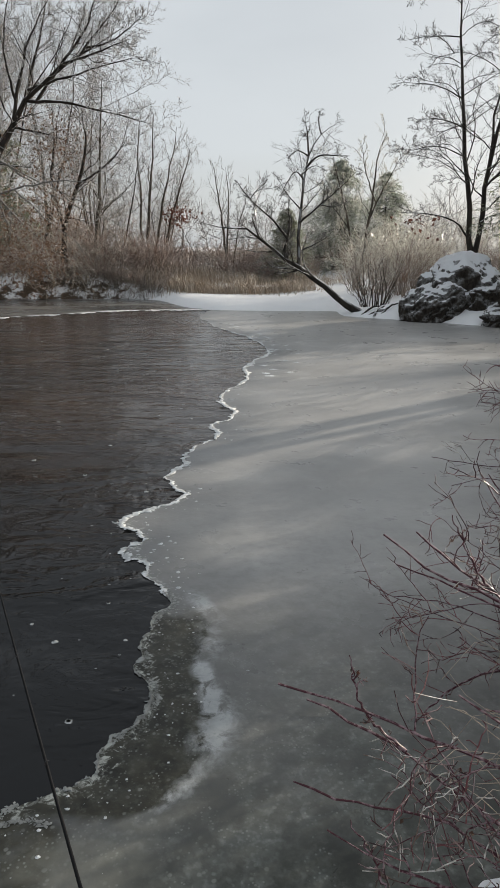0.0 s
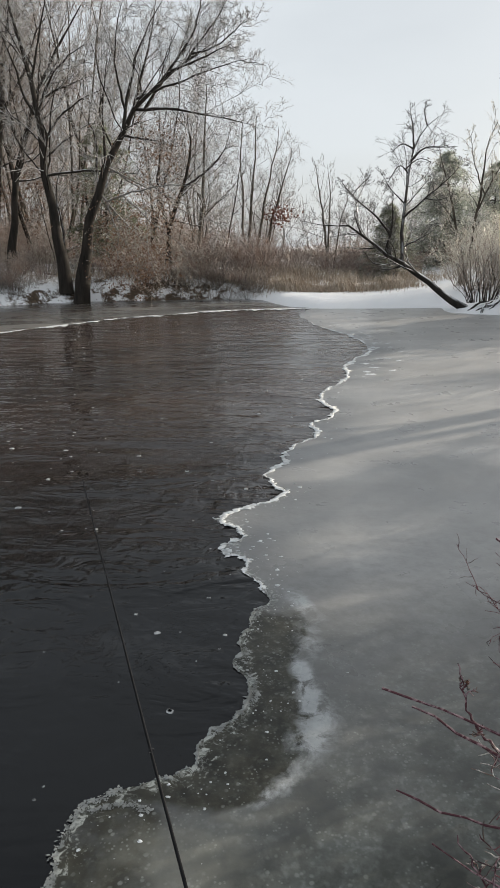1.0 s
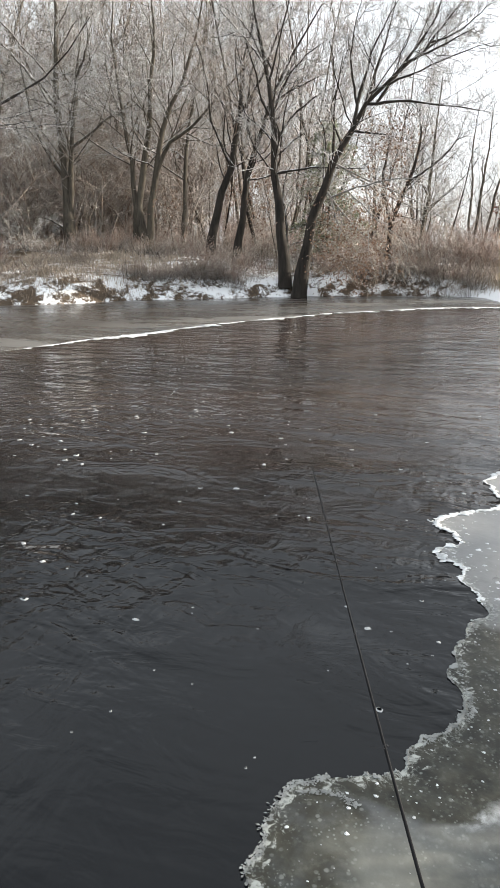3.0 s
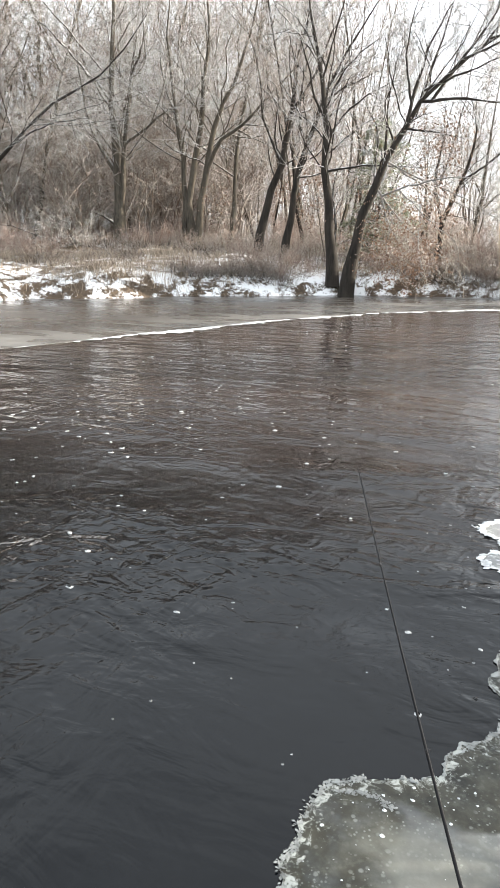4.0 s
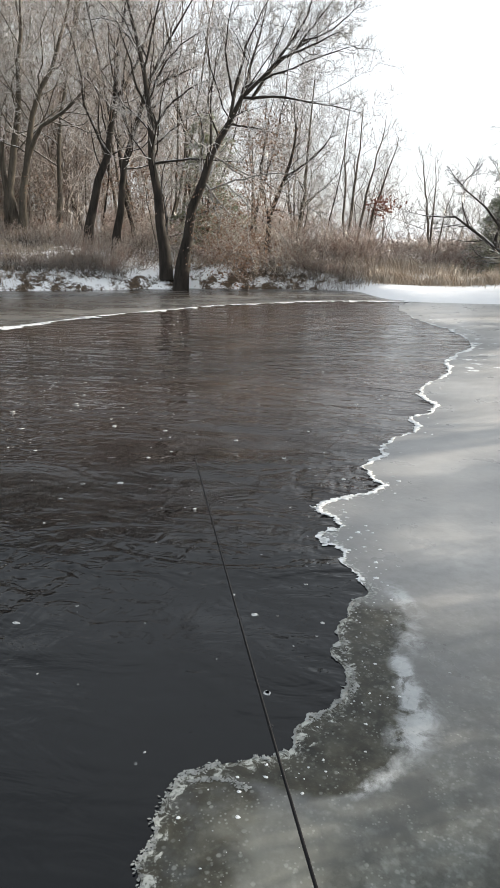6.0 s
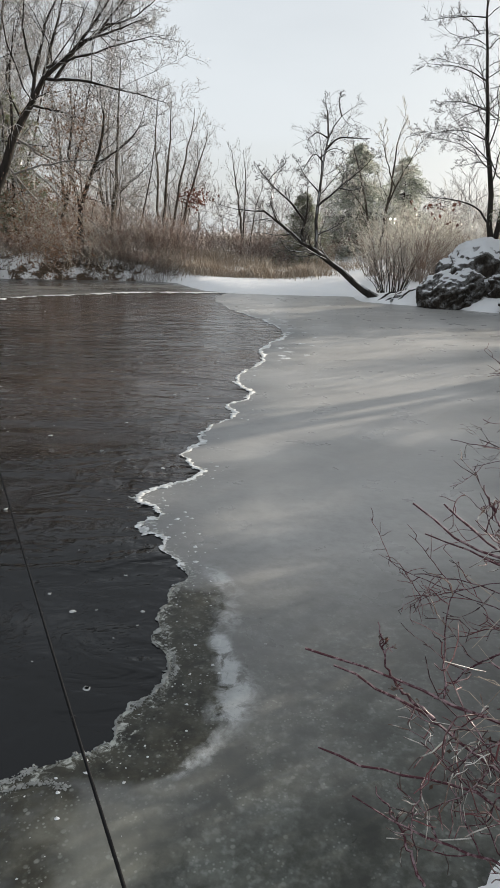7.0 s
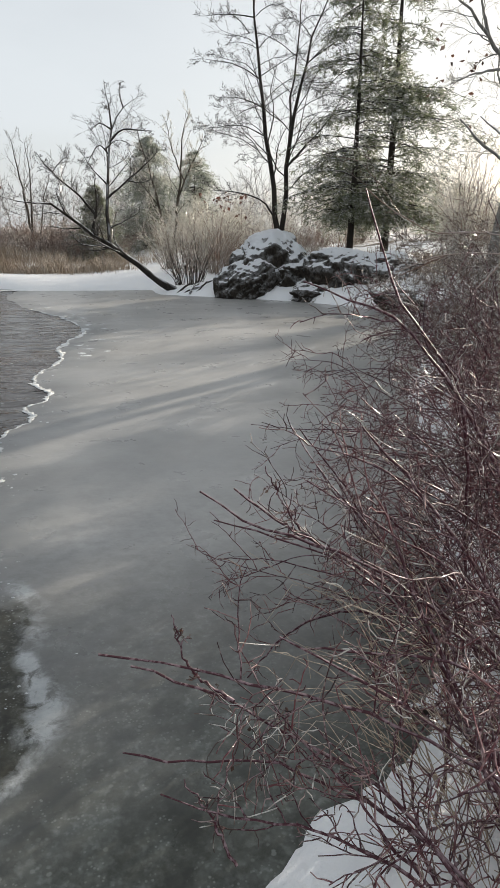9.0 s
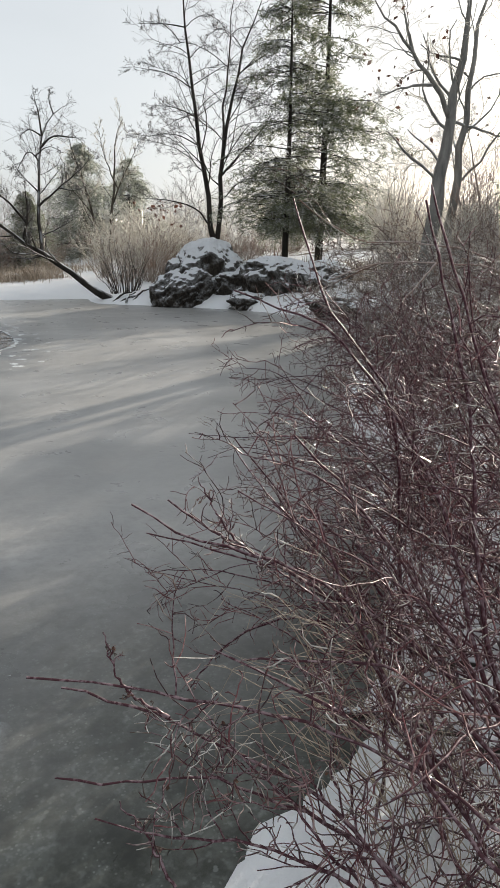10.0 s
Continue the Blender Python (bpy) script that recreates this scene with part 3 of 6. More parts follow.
ICE_OUTLINE = edge + [(4, 21.5), (9, 17), (9.5, 12), (7, 8), (4, 3), (2.2, 1.2), (0.9, 0.6), (0, 0.1)]
near_ice = ice_sheet(ICE_OUTLINE, edge)
tagged(near_ice, "smooth grey river ice with a ragged edge", "ice", kind="structure")

SHELF_EDGE = [(-40, -22), (-24, -4), (-13.5, 2), (-11, 5.2), (-9.85, 7.84), (-9.0, 10.47), (-8.24, 12.7), (-7.25, 15.4), (-6.1, 17.6), (-4.9, 18.7), (-3.8, 19.9), (-2.35, 20.45), (-0.9, 20.7), (-0.6, 22)]
shelf_edge = ragged(SHELF_EDGE, 5, 0.05, 8)
tagged(sheet("shelf_ice", shelf_edge + [(-3, 26), (-10, 26), (-17, 22), (-22, 17), (-26, 8), (-42, -12)], 0.002, -0.05, SHELF), "thin grey shelf ice along the wooded bank", "ice", kind="structure")


def crust(name, line, width, height, seed, gaps=0.0, skew=0.5, base=-0.002, mat=None):
    """A raised, uneven ridge of white ice along a line."""
    r = np.random.default_rng(seed)
    L = np.array(line)
    T = np.gradient(L, axis=0)
    T /= np.linalg.norm(T, axis=1, keepdims=True) + 1e-9
    N = np.stack([T[:, 1], -T[:, 0]], 1)
    m = len(L)
    k = np.convolve(r.random(m + 8), np.ones(5) / 5, "same")[4:-4]
    slow = np.convolve(r.random(m + 40), np.ones(21) / 21, "same")[20:-20]
    w = width * np.clip((k - 0.5) * 3.0 + (slow - 0.5) * 7 + 1, 0.1, 3.0)
    if gaps:
        w = np.where(np.convolve(r.random(m + 8), np.ones(7) / 7, "same")[4:-4] < gaps, w * 0.08, w)
    rows = [(-skew, 0.0), (-skew * 0.6, 0.8), (0.1, 1.0), (0.6, 0.7), (1 - skew, 0.0)]
    V = np.empty((m, 5, 3))
    for c, (s, h) in enumerate(rows):
        jit = r.normal(size=m) * 0.2
        V[:, c, :2] = L + N * (w * (s + jit))[:, None]
        V[:, c, 2] = base + height * h * (0.6 + 0.8 * r.random(m)) * np.clip(w / width, 0.1, 1)
    i = np.arange(m * 5).reshape(m, 5)
    return part(name, np_mesh(name, V, np.stack([i[:-1, :-1], i[1:, :-1], i[1:, 1:], i[:-1, 1:]], -1).reshape(-1, 4)), mat or CRUST)


fine_edge = ragged(edge, 2, 0.16, 9)
tagged(crust("ice_crust", [p for p in fine_edge if 3.0 < p[1] < 10.2], 0.032, 0.003, 3, 0.0), "white crust of frozen foam along the ice edge", "ice crust", kind="structure")
tagged(crust("ice_crust", [p for p in edge if 9.4 < p[1] < 17], 0.05, 0.003, 7, 0.46), "broken white frost along the far ice edge", "ice crust", kind="structure")
tagged(crust("ice_crust", [p for p in fine_edge if 1.7 < p[1] < 3.1], 0.011, 0.003, 4, 0.47, mat=RIM), "broken white frost crust along thin ice", "ice crust", kind="structure")


def frost_feathers(name, label, line, count, length, seed, bias=0.0):
    """Small flat ice needles that fan out over the water from a rim."""
    rng = np.random.default_rng(seed)
    L = np.array(line)
    i = rng.integers(0, len(L) - 1, count)
    u = rng.random((count, 1))
    at = L[i] * (1 - u) + L[i + 1] * u + rng.normal(size=(count, 2)) * length * 0.5 + np.array([bias, 0.0])
    a = rng.random(count) * 6.28
    d = np.stack([np.cos(a), np.sin(a)], 1) * (length * (0.3 + rng.random((count, 1)) ** 2 * 1.4))
    n = np.stack([-d[:, 1], d[:, 0]], 1) * (0.16 + 0.22 * rng.random((count, 1)))
    z = np.full((count, 1), -0.0022) + rng.random((count, 1)) * 0.0015
    V = np.stack([np.hstack([at, z]), np.hstack([at + d * 0.55 + n, z + 0.0012]), np.hstack([at + d, z]), np.hstack([at + d * 0.5 - n, z + 0.0004])], 1)
    return tagged(part(name, np_mesh(name, V.reshape(-1, 3), np.arange(4 * count).reshape(count, 4), smooth=False), RIM), label, "frost", kind="stuff")


frost_feathers("frost_feathers", "feathery frost crystals on the rim of thin ice", [p for p in edge if 1.0 < p[1] < 1.68], 620, 0.011, 21)
frost_feathers("frost_feathers", "arc of white frost frozen into the thin ice", [(-0.76, 1.58), (-0.70, 1.61), (-0.63, 1.62), (-0.57, 1.60)], 260, 0.010, 22)
frost_feathers("frost_feathers", "patchy frost lace along the edge of thin ice", [p for p in edge if 1.85 < p[1] < 3.1 and math.sin(9.0 * p[1]) + math.sin(23.0 * p[1]) > 0.1], 420, 0.013, 23, 0.025)
tagged(crust("ice_crust", [p for p in shelf_edge if 3 < p[1] < 9.5], 0.07, 0.006, 16, 0.3, 0.2, 0.003), "thin snowy rim of the shelf ice", "ice crust", kind="structure")
tagged(crust("ice_crust", [p for p in ragged(shelf_edge, 1, 0.1, 4) if p[1] > 9.3], 0.2, 0.007, 6, 0.0, 0.2, 0.003), "white snowy rim of the shelf ice", "ice crust", kind="structure")


# ---- trees ----
def root_at(name, place, label, category, group=""):
    ob = new(name)
    ob.location = place
    return tagged(ob, label, category, group)


def tree_from(name, label, runs, base, seed, bark, twig, dens=(13, 9, 7), lengths=(0.5, 0.5, 0.5), up=0.05, depth=0.25, rmin=0.0045, thin=0.62, leaves=None, group="", trunks=1, fine=2, iced=0, ang=50, slim=0.85):
    """A bare tree: runs are (radius, points) with the trunks first; points in metres relative to the base."""
    rng = np.random.default_rng(seed)
    root = root_at(name, base, label, "tree", group)
    polys, radii = [], []
    last, sprays = len(runs) - iced, []
    for k, (r, pts) in enumerate(runs):
        P = resample(pts, 12)
        L = np.linalg.norm(P[-1] - P[0])
        if k >= trunks:
            every = np.concatenate(polys)
            near = every[np.argmin(np.hypot(every[:, 0] - P[0, 0], every[:, 2] - P[0, 2]))]
            P[:, 1] += near[1]
            P += (near - P[0]) * np.linspace(1, 0, 12)[:, None]
            P[:, 1] += np.linspace(0, 1, 12) * rng.normal() * depth * L
        P[1:-1] += rng.normal(size=(10, 3)) * 0.0045 * L
        taper = np.linspace(1, 0.07, 12) ** (slim if k < trunks else 0.85)
        if k < trunks:
            taper[0], taper[1] = 1.25, 1.04
        polys.append(P), radii.append(r * thin * taper)
        V, F = tubes(P[None], radii[-1][None], 9 if k < trunks else 6)
        if k < last:
            part("trunk" if k < trunks else "limb", np_mesh("trunk" if k < trunks else "limb", V, F), bark, root)
        else:
            V, F = tubes(P[None], radii[-1][None] * 1.5, 6)
            limb = part("limb", np_mesh("limb", V, F), BARK_PALE, root, "drooping limb white with ice")
            S1, Q1 = grow(rng, polys[-1][None], radii[-1][None], 13, 0.15, 1.0, 0.34, 42, 6, -0.05, 0.16, 0.6, 0.35, 0.007)
            S2, Q2 = grow(rng, S1, Q1, 8, 0.15, 1.0, 0.45, 40, 4, -0.05, 0.2, 0.7, 0.4, 0.005)
            sprays.append(S2[:, -1])
            part("spray", np_mesh("spray", *joined([tubes(S1, Q1, 4), tubes(S2, Q2, 3)])), TWIG_GLAZED, limb, kind="stuff")
    P0, R0 = np.stack(polys[:last]), np.stack(radii[:last])
    P1, R1 = grow(rng, P0, R0, dens[0], 0.3, 1.0, lengths[0] * 0.7, ang, 7, up, 0.20, 0.36, 0.3, rmin * 1.6, dens[0] / 2.0)
    R1 = np.minimum(R1, 0.032)
    part("branchwork", np_mesh("branchwork", *tubes(P1, R1, 4)), bark, root, kind="stuff")
    P2, R2 = grow(rng, P1, R1, dens[1], 0.15, 1.0, lengths[1], 44, 5, up, 0.26, 0.5, 0.4, rmin)
    pairs = [tubes(P2, R2, 3)]
    if dens[2]:
        P3, R3 = grow(rng, P2, R2, dens[2], 0.2, 1.0, lengths[2], 38, fine, up, 0.15, 0.7, 0.5, rmin * 0.8)
        pairs.append(tubes(P3, R3, 3))
    part("crown", np_mesh("crown", *joined(pairs)), twig, root, kind="stuff")
    if leaves:
        mat, count, size, lo, hi = leaves
        pool = np.concatenate([P2[:, -1], *sprays])
        keep = pool[(pool[:, 2] > lo) & (pool[:, 2] < hi) & (pool[:, 0] < 3.6)]
        at = keep[rng.integers(0, len(keep), count)] + rng.normal(size=(count, 3)) * (0.42 if count > 1000 else 0.28 if count > 100 else 0.04)
        part("dead_foliage", np_mesh("dead_foliage", *leaf_quads(rng, at, size), smooth=False), mat, root, "curled brown dead leaves", kind="stuff")
    return root


def traced(name, label, spec, seed, bark, twig, trunks=1, **kw):
    y, runs = spec
    x0 = runs[0][1][0][0]
    z0 = max(float(ground_height(x0, y)[0]), 0.02) - 0.08
    rel = []
    for k, (r, pts) in enumerate(runs):
        pts = [(x - x0, 0.0, z - z0) for x, z in pts]
        if k < trunks:
            pts[0] = (pts[0][0], 0.0, 0.0)
        rel.append((r, pts))
    return tree_from(name, label, rel, (x0, y, z0), seed, bark, twig, trunks=trunks, **kw)


def forest_tree(name, label, seed, height, radius, lean, bark, twig, base=(0, 0, 0), stems=1, dens=(8, 6, 3), low=0.3, **kw):
    """A tree of its own making: one or more leaning stems and rising limbs."""
    rng = np.random.default_rng(seed)
    runs = []
    for s in range(stems):
        a = rng.random() * 6.28
        d = np.array([lean * math.cos(a) + 0.1 * rng.normal(), lean * math.sin(a), 1.0])
        h = height * (0.8 + 0.3 * rng.random())
        pts = [np.array([0.25 * s * math.cos(a), 0.25 * s * math.sin(a), 0.0])]
        for k in range(5):
            d = d + rng.normal(size=3) * np.array([0.06, 0.06, 0])
            pts.append(pts[-1] + d / np.linalg.norm(d) * h / 5)
        runs.append((radius * (0.8 + 0.3 * rng.random()), pts))
    for s in range(stems):
        P = resample(runs[s][1], 12)
        for k in range(6 if stems == 1 else 3):
            i = int(12 * (low + (0.9 - low) * (k + rng.random()) / (6 if stems == 1 else 3)))
            i = min(i, 10)
            a = rng.random() * 6.28
            d = np.array([math.cos(a) * 0.8, math.sin(a) * 0.8, 0.75])
            L = height * (0.34 - 0.018 * i)
            mid = P[i] + d * L * 0.5
            runs.append((radius * 0.36 * (1 - i / 18), [P[i], mid, mid + (d + np.array([0, 0, 0.5])) * L * 0.5]))
    return tree_from(name, label, runs, base, seed + 1, bark, twig, dens=dens, trunks=stems, **kw)


TWO_STEM_MAPLE = (24, [
    (0.42, [(-10.1, 0.0), (-10.2, 1.9), (-10.5, 4.5), (-10.6, 6.4), (-10.8, 8.2), (-11.2, 10.0), (-11.4, 11.5)]),
    (0.1, [(-10.4, 4.6), (-8.9, 4.7), (-8.0, 4.5), (-6.9, 4.4)]),
    (0.1, [(-10.6, 5.4), (-9.8, 6.5), (-8.7, 7.1), (-7.7, 7.3)]),
    (0.1, [(-10.6, 6.4), (-10.0, 7.4), (-9.1, 8.1), (-8.5, 8.3)]),
    (0.09, [(-10.6, 5.8), (-11.2, 7.0), (-11.4, 8.4), (-12.0, 10.1)]),
    (0.08, [(-10.7, 7.5), (-10.2, 8.7), (-9.7, 9.8), (-9.6, 10.8)]),
    (0.07, [(-10.5, 4.7), (-11.3, 5.5), (-11.6, 6.2)]),
    (0.07, [(-10.8, 8.0), (-11.5, 9.1), (-11.9, 10.4)]),
    (0.12, [(-10.2, 1.1), (-10.3, 2.5), (-10.8, 3.9), (-10.4, 5.2)]),
])
LEANING_OAK = (23.6, [
    (0.44, [(-9.4, 0.1), (-9.2, 1.7), (-8.6, 3.5), (-7.9, 4.9), (-7.2, 6.2), (-6.1, 7.0), (-5.0, 7.8), (-3.8, 8.4)]),
    (0.11, [(-7.1, 6.3), (-5.8, 6.3), (-4.7, 6.1), (-3.2, 5.8)]),
    (0.12, [(-7.3, 5.8), (-7.0, 7.2), (-6.7, 8.3), (-5.9, 9.4)]),
    (0.1, [(-6.6, 6.7), (-5.5, 7.7), (-4.8, 8.6), (-4.6, 9.7)]),
    (0.1, [(-5.7, 7.3), (-4.4, 7.6), (-3.6, 7.8)]),
    (0.09, [(-7.7, 5.2), (-6.5, 5.2), (-5.6, 5.1)]),
    (0.09, [(-7.8, 5.0), (-8.0, 6.3), (-8.0, 7.3), (-7.7, 8.3)]),
    (0.1, [(-7.0, 6.4), (-6.7, 7.5), (-6.4, 8.5), (-6.2, 9.7)]),
    (0.1, [(-6.6, 6.6), (-5.9, 7.6), (-5.4, 8.5), (-5.2, 9.4)]),
    (0.09, [(-6.8, 6.5), (-5.5, 6.9), (-4.3, 7.3), (-3.2, 7.5)]),
    (0.08, [(-5.3, 7.5), (-4.6, 8.3), (-4.1, 8.8), (-3.8, 9.3)]),
    (0.08, [(-7.2, 6.1), (-7.5, 7.4), (-7.4, 8.5), (-7.1, 9.4)]),
    (0.07, [(-5.0, 7.7), (-4.1, 7.9), (-3.3, 8.6), (-3.1, 8.7)]),
    (0.05, [(-8.1, 4.5), (-6.7, 3.6), (-5.3, 2.9), (-4.0, 2.5)]),
    (0.05, [(-8.3, 4.0), (-7.3, 2.6), (-6.2, 1.7), (-5.2, 0.7)]),
    (0.045, [(-7.9, 3.8), (-7.7, 2.8), (-7.2, 1.9), (-7.0, 0.9)]),
    (0.05, [(-8.4, 3.5), (-7.3, 3.7), (-5.7, 3.8), (-4.0, 3.6)]),
    (0.04, [(-7.7, 4.3), (-6.5, 3.7), (-5.7, 3.4), (-4.5, 2.7), (-3.6, 2.0)]),
    (0.04, [(-7.6, 3.8), (-6.5, 2.7), (-5.4, 1.9), (-5.3, 1.0)]),
    (0.04, [(-7.7, 3.2), (-7.5, 2.5), (-7.8, 1.7), (-7.2, 0.6)]),
    (0.04, [(-7.3, 3.8), (-6.7, 2.5), (-6.6, 1.7), (-6.0, 0.8)]),
])
WOODS_OAK = (27, [
    (0.34, [(-22.6, 1.5), (-22.7, 4.2), (-22.7, 7.0), (-22.8, 9.6), (-22.4, 12.3), (-22.1, 14.0)]),
    (0.2, [(-22.7, 3.1), (-22.2, 6.2), (-21.7, 8.8), (-20.9, 12.1)]),
    (0.12, [(-22.6, 2.6), (-23.4, 3.2), (-24.0, 3.4)]),
    (0.14, [(-22.7, 5.0), (-24.1, 6.8), (-24.8, 9.1), (-24.9, 11.3)]),
    (0.1, [(-22.1, 6.7), (-20.3, 8.2), (-18.9, 9.8), (-18.1, 11.3)]),
    (0.1, [(-22.7, 8.2), (-24.3, 9.8), (-26.3, 11.5), (-28.4, 13.0)]),
    (0.08, [(-21.7, 9.0), (-19.9, 10.0), (-19.3, 11.4)]),
])
FAN_TREE = (28, [
    (0.24, [(-19.1, 2.0), (-19.1, 4.4), (-18.7, 6.6), (-18.1, 8.6), (-17.9, 11.1), (-17.9, 13.2)]),
    (0.22, [(-18.9, 2.0), (-18.4, 4.4), (-17.9, 6.8), (-16.7, 8.7), (-15.6, 10.8), (-15.1, 12.7)]),
    (0.18, [(-19.4, 2.0), (-19.4, 5.2), (-19.9, 8.1), (-20.2, 10.9), (-19.9, 13.1)]),
    (0.14, [(-18.4, 5.1), (-17.6, 6.7), (-16.4, 7.0), (-14.5, 8.3), (-13.0, 9.2)]),
    (0.12, [(-19.4, 5.4), (-20.1, 7.4), (-21.3, 9.2), (-21.9, 11.2)]),
])
LEANING_POLE = (26, [
    (0.24, [(-14.4, 1.6), (-13.9, 3.6), (-13.1, 5.7), (-12.8, 7.7), (-12.2, 10.2), (-11.9, 11.6)]),
    (0.09, [(-13.4, 5.1), (-14.5, 6.9), (-14.7, 8.7), (-15.5, 10.4)]),
    (0.09, [(-12.9, 6.7), (-11.8, 8.0), (-11.4, 9.3), (-10.5, 10.3)]),
])
LEANING_POLE_B = (25.5, [
    (0.2, [(-12.9, 1.6), (-12.5, 4.0), (-11.9, 5.7), (-11.1, 7.5), (-10.1, 9.0), (-9.3, 10.0)]),
    (0.09, [(-12.1, 5.1), (-12.7, 6.6), (-12.6, 8.2), (-12.3, 9.7)]),
    (0.08, [(-11.5, 6.7), (-10.2, 7.4), (-9.1, 7.8)]),
])
BOWED_TREE = (21, [
    (0.24, [(-28.2, 0.7), (-26.7, 3.0), (-24.2, 4.9), (-22.0, 6.6), (-19.2, 7.5), (-17.4, 8.3), (-16.0, 9.4)]),
    (0.1, [(-22.7, 6.3), (-20.2, 6.5), (-17.7, 6.1)]),
    (0.12, [(-25.0, 4.3), (-24.3, 6.9), (-22.7, 8.8), (-20.7, 10.1)]),
    (0.09, [(-26.4, 2.0), (-24.0, 2.6), (-22.2, 1.9), (-20.6, 1.8)]),
])
SLIM_TREE = (29, [
    (0.17, [(-6.2, 1.0), (-6.0, 3.2), (-5.8, 5.4), (-5.7, 7.0), (-5.6, 8.1)]),
    (0.05, [(-6.0, 3.6), (-6.6, 4.9), (-6.7, 6.2)]),
    (0.05, [(-5.9, 4.7), (-4.9, 5.5), (-4.5, 6.6)]),
    (0.05, [(-6.0, 2.7), (-5.2, 3.6), (-4.5, 4.0)]),
])
FAN_GROVE = (33, [
    (0.15, [(-4.6, 2.4), (-4.4, 4.3), (-4.2, 6.0), (-4.1, 7.6)]),
    (0.13, [(-4.2, 2.4), (-3.7, 4.5), (-3.2, 6.0), (-3.1, 7.1)]),
    (0.13, [(-3.9, 2.5), (-3.2, 4.0), (-2.6, 5.5), (-2.5, 6.2)]),
    (0.12, [(-4.8, 2.4), (-4.8, 4.6), (-4.9, 6.3), (-4.7, 7.6)]),
])
ROUND_TREE = (27, [
    (0.2, [(-7.0, 1.0), (-6.9, 2.9), (-6.2, 4.1), (-5.9, 5.5), (-6.0, 6.9)]),
    (0.12, [(-6.9, 2.7), (-7.3, 4.1), (-7.0, 5.6), (-7.0, 6.7)]),
    (0.1, [(-6.2, 4.1), (-5.2, 4.7), (-4.5, 5.7)]),
])
MARSH_TREE = (38, [
    (0.13, [(-0.9, 0.8), (-1.1, 2.9), (-1.4, 4.6), (-1.7, 6.2)]),
    (0.11, [(-1.0, 2.0), (-0.8, 4.0), (-1.0, 6.0)]),
    (0.09, [(-0.6, 1.4), (-0.3, 3.2), (0.1, 4.3)]),
])
FROST_TREE = (27, [
    (0.12, [(4.4, 0.8), (4.15, 1.9), (3.9, 3.3), (3.5, 4.6), (3.3, 5.3)]),
    (0.12, [(4.5, 0.8), (4.7, 2.0), (4.9, 3.9), (5.0, 5.3), (5.3, 6.0)]),
    (0.06, [(4.8, 3.0), (5.3, 4.2), (5.8, 5.2)]),
    (0.05, [(4.0, 2.8), (3.3, 3.6), (2.8, 4.3)]),
    (0.05, [(4.9, 3.6), (4.5, 4.6), (4.4, 5.6)]),
])
FALLEN_LEANER = (19.2, [
    (0.21, [(3.3, 0.0), (2.7, 0.5), (2.3, 0.8), (1.46, 1.3), (0.66, 1.94), (0.2, 2.25), (-0.13, 2.34), (-0.77, 2.36)]),
    (0.13, [(1.45, 1.3), (1.52, 2.47), (1.59, 3.31), (1.73, 4.07), (1.88, 4.62), (2.21, 5.04), (2.58, 5.32)]),
    (0.08, [(1.73, 4.05), (2.06, 4.4), (2.5, 4.38), (3.02, 4.37)]),
    (0.07, [(1.85, 4.5), (1.81, 5.01), (1.72, 5.46)]),
    (0.06, [(1.63, 3.55), (1.43, 3.92), (1.23, 3.64), (1.08, 3.36)]),
    (0.08, [(1.56, 2.5), (2.03, 2.91), (2.49, 3.28), (3.1, 3.87)]),
    (0.10, [(1.15, 1.4), (1.13, 1.74), (1.26, 2.17), (1.21, 3.02)]),
    (0.08, [(1.24, 2.0), (0.83, 2.51), (0.4, 2.85), (0.09, 3.04), (0.57, 3.47)]),
    (0.04, [(0.1, 3.0), (-0.08, 3.24), (-0.2, 3.5)]),
    (0.06, [(0.6, 1.94), (0.31, 2.42), (0.21, 2.7)]),
    (0.06, [(1.62, 3.8), (1.98, 4.15), (2.35, 4.06)]),
    (0.06, [(1.5, 1.8), (2.01, 1.98), (2.48, 2.21)]),
    (0.06, [(1.8, 4.4), (1.48, 4.59), (1.25, 4.32)]),
    (0.05, [(2.2, 5.0), (2.1, 5.4), (2.2, 5.7)]),
    (0.05, [(1.55, 2.9), (1.2, 3.3), (0.95, 3.8)]),
    (0.05, [(2.1, 2.95), (2.5, 2.9), (2.9, 3.1)]),
])
TWIN_MAPLE = (19.5, [
    (0.22, [(6.46, 1.0), (6.45, 2.0), (6.27, 2.7), (6.1, 3.6), (5.9, 5.0), (5.7, 6.4), (5.6, 7.5), (5.5, 8.5)]),
    (0.21, [(6.46, 1.0), (6.51, 2.0), (6.6, 2.7), (6.7, 3.6), (6.7, 4.9), (7.1, 6.2), (7.4, 7.2), (7.8, 8.1)]),
    (0.1, [(6.6, 3.4), (6.7, 4.9), (6.8, 6.2), (6.9, 7.4), (6.9, 8.4)]),
    (0.1, [(6.6, 3.2), (7.3, 4.0), (8.0, 4.8), (8.4, 5.6)]),
    (0.08, [(6.3, 2.4), (5.9, 2.8), (5.2, 2.9), (4.1, 2.8)]),
    (0.05, [(6.0, 4.1), (5.3, 4.5), (4.7, 4.4), (4.1, 4.5)]),
    (0.05, [(5.9, 5.0), (5.2, 5.2), (4.5, 5.1)]),
    (0.05, [(5.7, 6.0), (5.0, 6.2), (4.0, 6.0)]),
    (0.05, [(5.6, 6.9), (5.0, 7.1), (4.2, 7.2)]),
    (0.05, [(7.2, 6.3), (7.9, 6.8), (8.7, 7.0)]),
])
